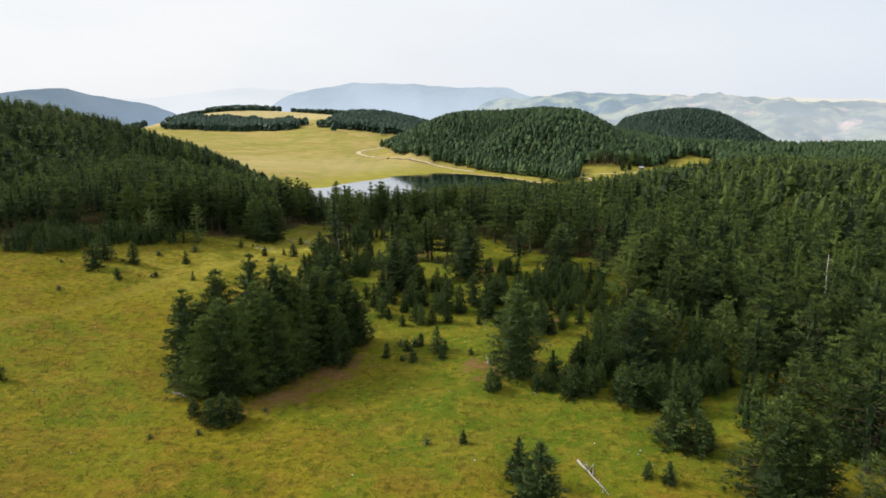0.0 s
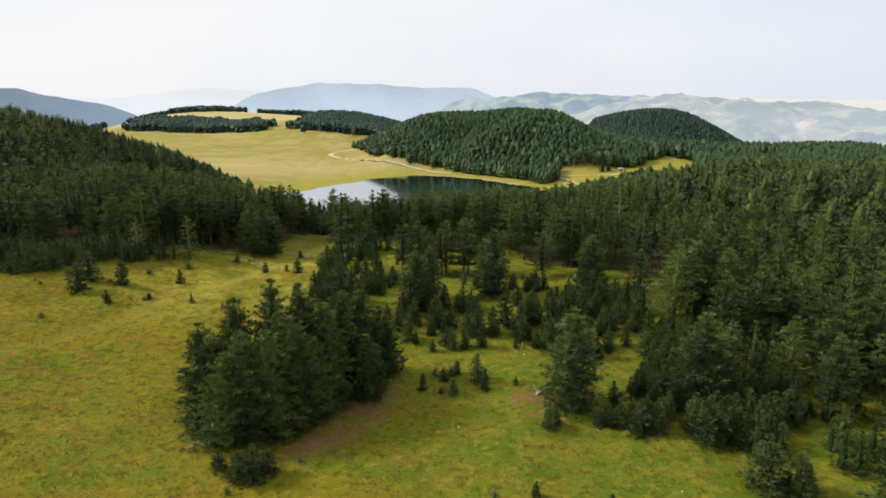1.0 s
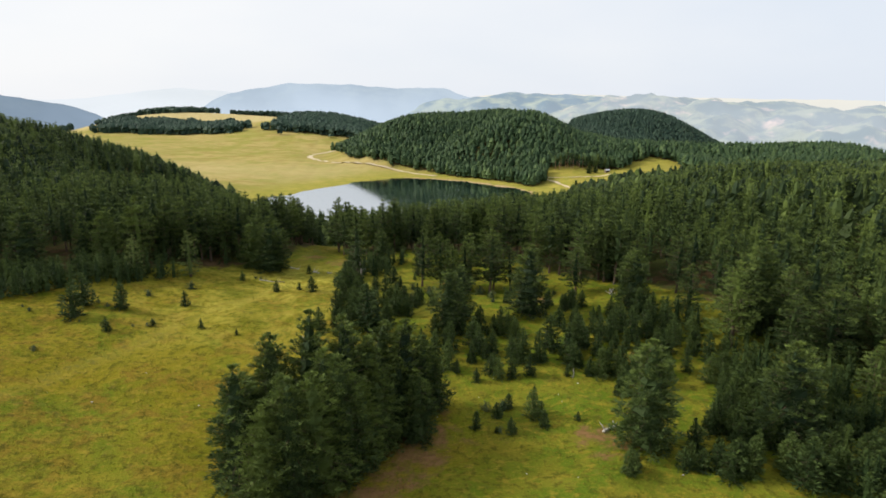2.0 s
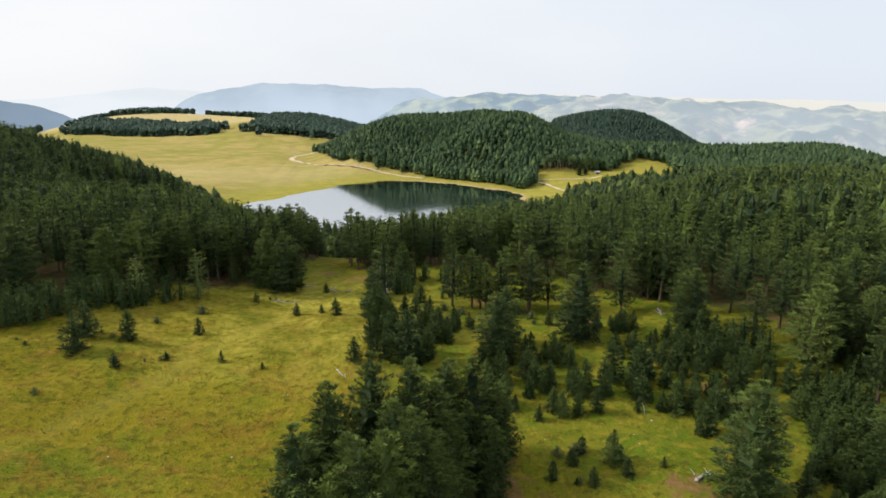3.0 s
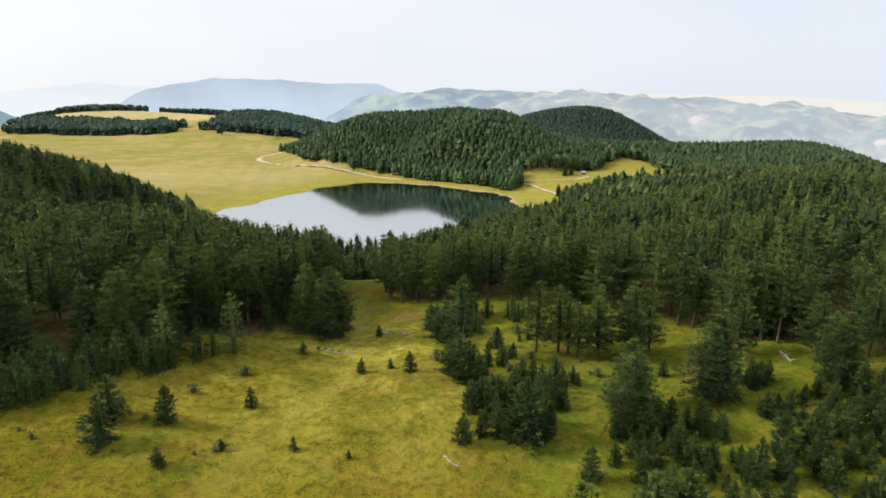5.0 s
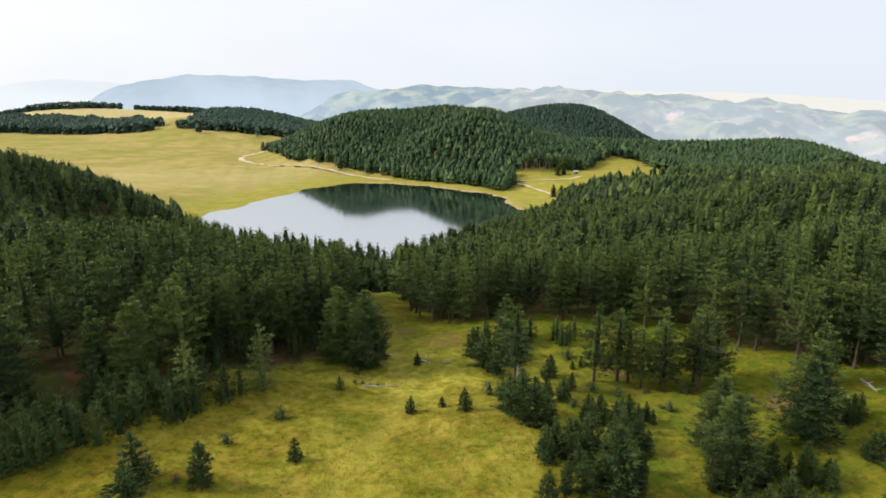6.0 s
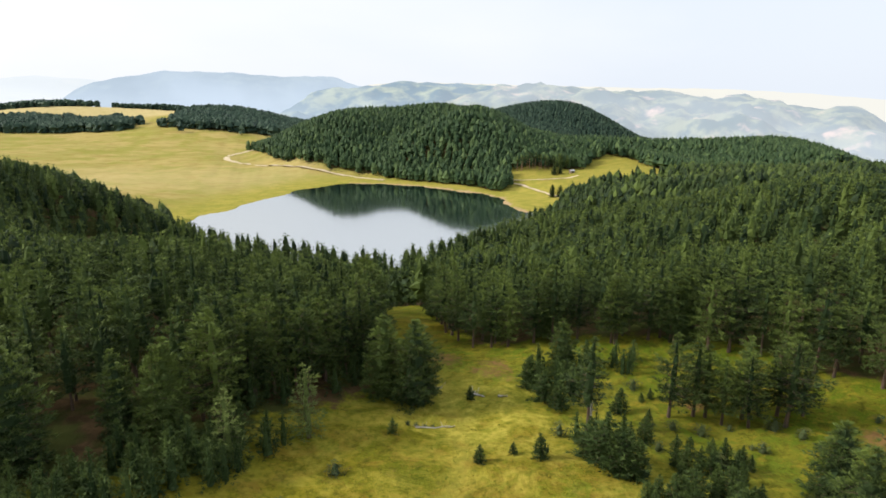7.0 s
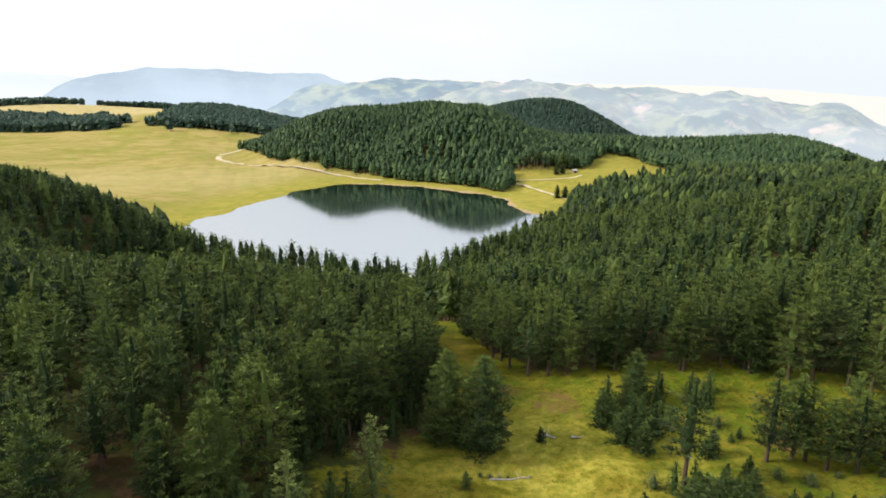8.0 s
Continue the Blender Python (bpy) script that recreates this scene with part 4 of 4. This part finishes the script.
COARSE = [pine(900 + s, 14, 2.9, 0.12, FAR_SHAPE, 3, 3, 1, 0.5, 2, 1.2, 0.18, limbs=False, ragged=0.35, sides=3, rings=2, flat=1.3, bulk_at=0.95, facets=5, tiers=3) for s in range(8)]
FAINT = [pine(980 + s, 14, 2.8, 0.10, FAR_SHAPE, 2, 3, 1, 0.5, 1, 1.4, 0.2, limbs=False, ragged=0.3, sides=3, rings=2, flat=1.4, bulk_at=0.98, facets=5, tiers=2) for s in range(6)]
ROUND = [pine(1020 + s, 14, 3.8, 0.06, (0.75, 0.5, 0.5), 2, 3, 1, 0.5, 1, 1.4, 0.2, limbs=False, ragged=0.4, sides=3, rings=2, flat=1.1, bulk_at=0.98, facets=5, tiers=2) for s in range(6)]
THICKET = [pine(950 + s, 6, 1.8, 0.0, YOUNG_SHAPE, 7, 7, 1, 0.50, 12, 0.46, 0.16, limbs=False, ragged=0.2, sides=3, rings=3, flat=0.8, bulk_at=0.34, facets=6, tiers=4) for s in range(5)]


def wood(name, spots, models, rng, low, high, stout, label, needles=None):
    """One mesh of many pines, too many to count."""
    V, F, A, T, S, N, n = [], [], [], [], [], [], 0
    z = land(spots[:, 0], spots[:, 1])
    pick = rng.integers(0, len(models), len(spots))
    # even-aged stands: tall and low patches drift into one another
    patch = np.sin(spots[:, 0] * 0.045 + 2 * np.sin(spots[:, 1] * 0.031)) * 0.5 + 0.5
    talls = low + (high - low) * np.clip(0.35 * patch + 0.65 * rng.beta(2.2, 1.8, len(spots)), 0, 1)
    for (x, y), g, m, tall in zip(spots, z, pick, talls):
        (wv, wf), (lv, lf, ln), lit_shoots = models[m]
        a, k = rng.uniform(0, 6.283), tall / 14.5
        w = k * stout * rng.uniform(0.85, 1.2)
        v = np.concatenate([wv, lv])
        c, s = math.cos(a), math.sin(a)
        V.append(np.c_[(v[:, 0] * c - v[:, 1] * s) * w + x, (v[:, 0] * s + v[:, 1] * c) * w + y, v[:, 2] * k + g - 0.15])
        o = np.concatenate([wv * (1, 1, 0) + (1e-3, 0, 0), ln])
        N.append(np.c_[o[:, 0] * c - o[:, 1] * s, o[:, 0] * s + o[:, 1] * c, o[:, 2]])
        F.append(np.concatenate([wf, lf + len(wv)]) + n)
        A.append(np.r_[np.ones(len(wf), int), np.zeros(len(lf), int)])
        T.append(np.full(len(v), rng.uniform()))
        S.append(np.r_[np.zeros(len(wv)), lit_shoots])
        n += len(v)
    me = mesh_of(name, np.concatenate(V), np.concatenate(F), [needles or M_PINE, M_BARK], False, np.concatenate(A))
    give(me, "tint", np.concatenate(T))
    give(me, "lit_shoots", np.concatenate(S))
    lit_as(me, np.concatenate(N))
    tagged(new(name, me), label, "forest", kind="stuff")


wood_rng = np.random.default_rng(33)
rest = np.array(young_spots[235:])
wood("young_pine_thicket", rest[:, :2], THICKET, wood_rng, 3.0 * 14.5 / 6, 6.5 * 14.5 / 6, 1.0, "thicket of bushy young pines at the wood's edge", M_YOUNG)


def far_from_walk(p):
    """Metres on the plan from the middle of the meadow."""
    return np.hypot(p[:, 0] + 45, p[:, 1] - 90)


def fill(ring, step, low, high, label, edge=0.0, far_model=None, wander=0.0, needles=None):
    p = strewn(ring, step, wood_rng, 0.42, wander)
    p = p[wood_rng.uniform(0, 1, len(p)) < 0.93]
    p = p[ring_distance(SHORE, p[:, 0], p[:, 1]) > 4]
    p = p[(p[:, 1] > 500) | ((p[:, 0] > np.maximum(-0.66 * p[:, 1] - 22, -225)) & (p[:, 0] < 0.64 * p[:, 1] + 45))]
    p = p[ring_distance(LANE, p[:, 0], p[:, 1]) > 0.5]
    depth = -ring_distance(ring, p[:, 0], p[:, 1])
    d = far_from_walk(p)
    single = (depth < edge) & (d < 150) & (p[:, 1] > 62) & (p[:, 0] > -130)
    for x, y in p[single]:
        plant(("tall", "tall", "tall", "mast", "open", "open")[int(wood_rng.integers(6))], float(x), float(y), float(wood_rng.uniform(low + 1, high)), 0.95)
    p, d = p[~single], d[~single]
    for sel, models, stout in ((d < 138, FINE, 1.0), ((d >= 138) & (d < 335), MIDDLE, 1.02), ((d >= 335) & (d < 760), COARSE, 1.15), (d >= 760, far_model or FAINT, 1.25)):
        if sel.any():
            wood("pine_forest", p[sel], models, wood_rng, low, high, stout, label, needles)


fill(WOOD_LEFT, 5.3, 10.5, 16.5, "dense dark green pine forest climbing the hillside", 4)
fill(WOOD_RIGHT, 5.8, 10.5, 16.5, "dense pine forest between meadow and lake", 4)
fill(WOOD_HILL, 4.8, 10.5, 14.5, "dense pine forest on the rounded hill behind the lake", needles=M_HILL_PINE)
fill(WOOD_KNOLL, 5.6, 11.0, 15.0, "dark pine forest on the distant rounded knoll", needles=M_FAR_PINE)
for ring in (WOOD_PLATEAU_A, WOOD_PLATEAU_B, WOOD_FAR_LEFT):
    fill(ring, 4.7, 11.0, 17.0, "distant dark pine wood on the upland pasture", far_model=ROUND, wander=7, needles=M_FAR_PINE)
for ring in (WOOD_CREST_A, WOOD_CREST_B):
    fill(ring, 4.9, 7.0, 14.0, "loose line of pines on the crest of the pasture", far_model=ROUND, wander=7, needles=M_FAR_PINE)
for ring in (WOOD_EAST,):
    fill(ring, 6.0, 9.5, 15.0, "dark pine wood on the far slope")

# a row of bare-stemmed pines above the glade, and two round-headed ones in it
mast_rng = np.random.default_rng(8)
for x in np.arange(132, 158, 2.6):
    plant("bare", float(x + mast_rng.normal(0, 0.6)), float(578 + mast_rng.normal(0, 1.0)), float(mast_rng.uniform(12, 14.5)), 1.0)
for x in np.arange(160, 186, 4.4):
    plant("mast", float(x + mast_rng.normal(0, 0.6)), float(581 + mast_rng.normal(0, 1.2)), float(mast_rng.uniform(11.5, 14)), 0.9)
for x, y, tall, stout in ((194, 499, 6.2, 1.7), (126, 499, 9.5, 1.2), (131, 497, 8.5, 1.3), (156, 560, 9.5, 1.2), (162, 562, 8.0, 1.3)):
    plant("open", x, y, tall, stout)

# ---------------------------------------------------------------- dead wood
def part(name, me, parent, label=""):
    ob = new(name, me)
    ob.parent = parent
    if label:
        tagged(ob, label)
    return ob


def joint(points, radii, sides=7):
    """A closed, slightly crooked round stem through the points."""
    pts, v, f = [np.array(p, float) for p in points], [], []
    for k, (p, r) in enumerate(zip(pts, radii)):
        d = pts[min(k + 1, len(pts) - 1)] - pts[max(k - 1, 0)]
        d /= np.linalg.norm(d)
        s = np.cross(d, (0.13, 0.31, 0.94))
        s /= np.linalg.norm(s)
        t = np.cross(d, s)
        for i in range(sides):
            a = 2 * math.pi * i / sides
            v.append(p + r * (1 + 0.12 * math.sin(3 * a + k)) * (s * math.cos(a) + t * math.sin(a)))
    n = len(pts)
    for k in range(n - 1):
        for i in range(sides):
            j = (i + 1) % sides
            f += [(k * sides + i, k * sides + j, (k + 1) * sides + j), (k * sides + i, (k + 1) * sides + j, (k + 1) * sides + i)]
    v += [pts[0], pts[-1]]
    for i in range(sides):
        j = (i + 1) % sides
        f += [(len(v) - 2, j, i), (len(v) - 1, (n - 1) * sides + i, (n - 1) * sides + j)]
    return np.array(v), np.array(f)


def fallen_log(x0, y0, x1, y1, thick, branches, label, seed):
    """A bleached stem lying on the grass, with broken limbs."""
    rng = np.random.default_rng(seed)
    ob = new("fallen_log")
    base = np.array([x0, y0, float(land(x0, y0))])
    ob.location = base
    tagged(ob, label, "log", "fallen logs")
    us = np.linspace(0, 1, 7)
    pts = []
    for u in us:
        x, y = x0 + (x1 - x0) * u + rng.normal(0, 0.08), y0 + (y1 - y0) * u + rng.normal(0, 0.08)
        pts.append(np.array([x, y, float(land(x, y)) + thick * 0.7]) - base)
    part("trunk", mesh_of("log_trunk", *joint(pts, [thick * (1.2 - 0.75 * u) for u in us]), [M_DEAD], True), ob)
    for k in range(branches):
        a = pts[int(rng.integers(1, 6))]
        d = np.array([rng.normal(0, 1), rng.normal(0, 1), rng.uniform(0.15, 0.9)])
        b = a + d / np.linalg.norm(d) * rng.uniform(0.7, 1.7)
        m = (a + b) / 2 + rng.normal(0, 0.08, 3)
        part("branch", mesh_of("log_branch", *joint([a, m, b], [thick * 0.35, thick * 0.25, thick * 0.1], 5), [M_DEAD], True), ob)


fallen_log(17.0, 73.2, 19.6, 67.4, 0.14, 12, "weathered grey fallen pine trunk on the meadow", 1)
fallen_log(-41.3, 91.0, -37.6, 88.8, 0.16, 3, "bleached fallen stem beside the pine clump", 2)
fallen_log(7.4, 101.8, 9.8, 102.4, 0.24, 5, "bleached forked dead wood on the meadow", 3)
fallen_log(-36.8, 133.0, -35.4, 130.6, 0.10, 2, "thin pale fallen branch in the grass", 4)
fallen_log(-50.5, 169.6, -44.8, 169.2, 0.12, 8, "grey fallen pine with dry brush on the meadow", 5)
fallen_log(-39.3, 178.6, -37.6, 177.0, 0.22, 4, "white forked dead wood on the grass", 6)
fallen_log(-35.6, 176.4, -34.4, 175.6, 0.16, 1, "short bleached log on the grass", 7)
fallen_log(-45.2, 182.4, -43.2, 182.0, 0.16, 1, "short bleached log on the grass", 8)
fallen_log(25.9, 150.4, 24.6, 146.2, 0.20, 5, "bleached dead wood at the wood's edge", 9)
fallen_log(8.6, 119.2, 7.6, 116.4, 0.08, 1, "thin pale fallen branch in the grass", 10)
fallen_log(20.6, 65.8, 22.6, 64.6, 0.10, 3, "thin pale fallen branch in the grass", 11)


def dead_pine(x, y, tall, label, seed):
    """A bare standing stem with short dry limbs."""
    rng = np.random.default_rng(seed)
    ob = new("dead_pine")
    ob.location = (x, y, float(land(x, y)) - 0.1)
    tagged(ob, label, "dead tree")
    us = np.linspace(0, 1, 8)
    pts = [np.array([0.35 * math.sin(u * 5), 0.3 * math.sin(u * 4 + 1) - 0.25, u * tall]) for u in us]
    part("trunk", mesh_of("dead_trunk", *joint(pts, [0.2 * (1.1 - u) + 0.03 for u in us]), [M_DEAD], True), ob)
    for k in range(11):
        u = rng.uniform(0.35, 0.97)
        a = np.array([np.interp(u, us, [p[i] for p in pts]) for i in range(3)])
        az = rng.uniform(0, 6.28)
        b = a + np.array([math.cos(az), math.sin(az), rng.uniform(-0.2, 0.6)]) * rng.uniform(0.5, 1.5)
        part("branch", mesh_of("dead_branch", *joint([a, (a + b) / 2 + rng.normal(0, 0.06, 3), b], [0.05, 0.035, 0.012], 4), [M_DEAD], True), ob)


dead_pine(66, 107, 14.5, "bare bleached dead pine standing in the wood", 1)
dead_pine(-27.4, 162.6, 11.0, "bare dead pine stem beside a ragged pine", 2)


# ---------------------------------------------------------------- pale stones in the grass
def stone_mesh(seed):
    rng = np.random.default_rng(seed)
    bm = bmesh.new()
    bmesh.ops.create_icosphere(bm, subdivisions=2, radius=0.5)
    axes = rng.uniform(0.7, 1.25, 3) * np.array([1.0, 0.8, 0.55])
    for v in bm.verts:
        k = 1 + 0.22 * noise.noise(v.co * 2.2 + Vector((seed * 3.1, 0, 0)))
        v.co = Vector((v.co.x * axes[0] * k, v.co.y * axes[1] * k, v.co.z * axes[2] * k))
    me = bpy.data.meshes.new("stone")
    bm.to_mesh(me)
    bm.free()
    me.materials.append(M_STONE)
    return me


STONES = [stone_mesh(s) for s in range(4)]
stone_rng = np.random.default_rng(77)
STONE_SPOTS = [(-5, 94), (-15, 108), (4, 73), (-11, 70), (-48, 75), (1, 92), (14, 91), (20, 77), (26, 72), (-62, 90), (24, 75), (-76, 145), (-75, 123), (-44, 127),
               (4, 123), (8, 115), (-5, 118), (-61, 123), (-60, 122), (-72, 116), (-65, 114), (-50, 114), (-8, 114), (4, 112), (4, 110), (23.4, 76), (25, 74.4), (25.6, 75.4)]
for x, y in STONE_SPOTS:
    ob = tagged(new("stone", STONES[int(stone_rng.integers(4))]), "small pale limestone lying in the meadow grass", "stone", "stones in the meadow")
    k = float(stone_rng.uniform(0.16, 0.38))
    ob.matrix_basis = Matrix.LocRotScale((x, y, float(land(x, y)) + 0.06 * k), Euler((0, 0, float(stone_rng.uniform(0, 6.28)))), (k, k, k))


# ---------------------------------------------------------------- huts by the glade
def box(x0, x1, y0, y1, z0, z1):
    v = np.array([(x, y, z) for z in (z0, z1) for x, y in ((x0, y0), (x1, y0), (x1, y1), (x0, y1))], float)
    return v, np.array([(3, 2, 1, 0), (4, 5, 6, 7), (0, 1, 5, 4), (1, 2, 6, 5), (2, 3, 7, 6), (3, 0, 4, 7)])


M_PLANK = plain_material("weathered_planks", (0.16, 0.12, 0.085), (0.26, 0.20, 0.15), 3.0)
M_SHEET = plain_material("pale_sheet_roof", (0.30, 0.30, 0.30), (0.46, 0.46, 0.47), 1.0, 0.5)
M_DARK = plain_material("dark_boards", (0.05, 0.04, 0.035), (0.09, 0.07, 0.055), 3.0)


def hut(x, y, turn, wide, deep, tall, label):
    ob = new("hut")
    ob.matrix_basis = pose(x, y, float(land(x, y)) - 0.25, 0, 0, turn)
    tagged(ob, label, "hut", "huts by the glade")
    w, d = wide / 2, deep / 2
    for x0, x1, y0, y1 in ((-w, w, -d, -d + 0.15), (-w, w, d - 0.15, d), (-w, -w + 0.15, -d + 0.15, d - 0.15), (w - 0.15, w, -d + 0.15, d - 0.15)):
        v, f = box(x0, x1, y0, y1, 0, tall)
        part("wall", mesh_of("hut_wall", v, f, [M_PLANK]), ob)
    for s in (-1, 1):
        v = np.array([(-w - 0.4, 0, tall + 0.9), (w + 0.4, 0, tall + 0.9), (w + 0.4, s * (d + 0.4), tall - 0.1), (-w - 0.4, s * (d + 0.4), tall - 0.1)], float)
        v = np.concatenate([v, v + (0, 0, 0.08)])
        f = np.array([(0, 1, 2, 3), (7, 6, 5, 4), (0, 4, 5, 1), (1, 5, 6, 2), (2, 6, 7, 3), (3, 7, 4, 0)])
        part("roof_slope", mesh_of("hut_roof", v, f, [M_SHEET]), ob, "pale sheet-metal roof slope")
    for s in (-1, 1):
        a = s * (w - 0.08)
        v = np.array([(a - 0.06, -d, tall), (a - 0.06, d, tall), (a - 0.06, 0, tall + 0.86), (a + 0.06, -d, tall), (a + 0.06, d, tall), (a + 0.06, 0, tall + 0.86)], float)
        part("gable", mesh_of("hut_gable", v, np.array([(0, 1, 2), (3, 5, 4), (0, 3, 4), (0, 4, 1), (1, 4, 5), (1, 5, 2), (2, 5, 3), (2, 3, 0)]), [M_PLANK]), ob)
    v, f = box(-0.5, 0.5, -d - 0.05, -d - 0.003, 0.25, 2.1)
    door = part("door", mesh_of("hut_door", v, f, [M_DARK]), ob, "dark boarded door")
    v, f = box(0.34, 0.42, -d - 0.10, -d - 0.05, 1.05, 1.25)
    part("handle", mesh_of("hut_handle", v, f, [M_DEAD]), door)


hut(173, 563, 12, 3.6, 2.8, 2.1, "small plank hut with a pale sheet roof by the glade")
hut(239, 514, -20, 4.0, 3.0, 2.2, "small plank hut with a pale roof among the pines")

# ---------------------------------------------------------------- grass tussocks of the near meadow
def grass_material():
    k = Mat("tussock_grass", 0.9)
    leaf = k.node("ShaderNodeNewGeometry").outputs["Random Per Island"]
    c = k.mix(k.span(k.noise(0.05, 4, 0.6), 0.42, 0.58), (0.085, 0.112, 0.004), (0.215, 0.160, 0.008))
    c = k.mix(k.span(k.noise(0.2, 4, 0.65), 0.52, 0.64, 0, 0.7), c, (0.18, 0.11, 0.010))
    c = k.mix(k.span(leaf, 0.5, 1.0, 0, 0.6), c, (0.27, 0.20, 0.014))
    k.colour(c)
    return k.m


MEADOW = [(-115, 95), (-100, 40), (20, 40), (54, 58), (34, 78), (14, 92), (2, 108), (-8, 112), (-22, 118), (-28, 138), (-33, 160), (-34, 185), (-40, 218),
          (-45, 196), (-56, 176), (-68, 160), (-84, 150), (-100, 146), (-118, 130)]


def tussocks(count):
    rng = np.random.default_rng(4)
    p = np.c_[rng.uniform(-118, 54, count * 2), rng.uniform(45, 218, count * 2)]
    clumpy = np.sin(p[:, 0] * 0.5 + 2 * np.sin(p[:, 1] * 0.33)) + np.sin(p[:, 1] * 0.71 + 1.7 * np.sin(p[:, 0] * 0.29))
    p = p[(ring_distance(MEADOW, p[:, 0], p[:, 1]) < 0) & (clumpy + rng.normal(0, 0.9, len(p)) > 0.1)][:count]
    m = len(p)
    z = land(p[:, 0], p[:, 1])
    base = np.c_[p, z]
    vs = []
    for k in range(3):
        az = rng.uniform(0, 6.28, m)
        h, w = rng.uniform(0.12, 0.30, m), rng.uniform(0.03, 0.07, m)
        s = np.c_[-np.sin(az) * w, np.cos(az) * w, np.zeros(m)]
        tip = np.c_[np.cos(az) * h * 0.8, np.sin(az) * h * 0.8, h]
        vs.append(np.stack([base - s, base + s, base + tip], 1))
    v = np.concatenate(vs).reshape(-1, 3)
    f = np.arange(len(v)).reshape(-1, 3)
    down = np.cross(v[1::3] - v[::3], v[2::3] - v[::3])[:, 2] < 0
    f[down] = f[down][:, ::-1]
    me = mesh_of("grass", v, f, [grass_material()])
    lit_as(me, np.tile((0.0, 0.0, 1.0), (len(v), 1)) + rng.normal(0, 0.15, (len(v), 3)))
    tagged(new("grass", me), "dry yellow-green tussock grass on the meadow", "grass", kind="stuff")


tussocks(30000)
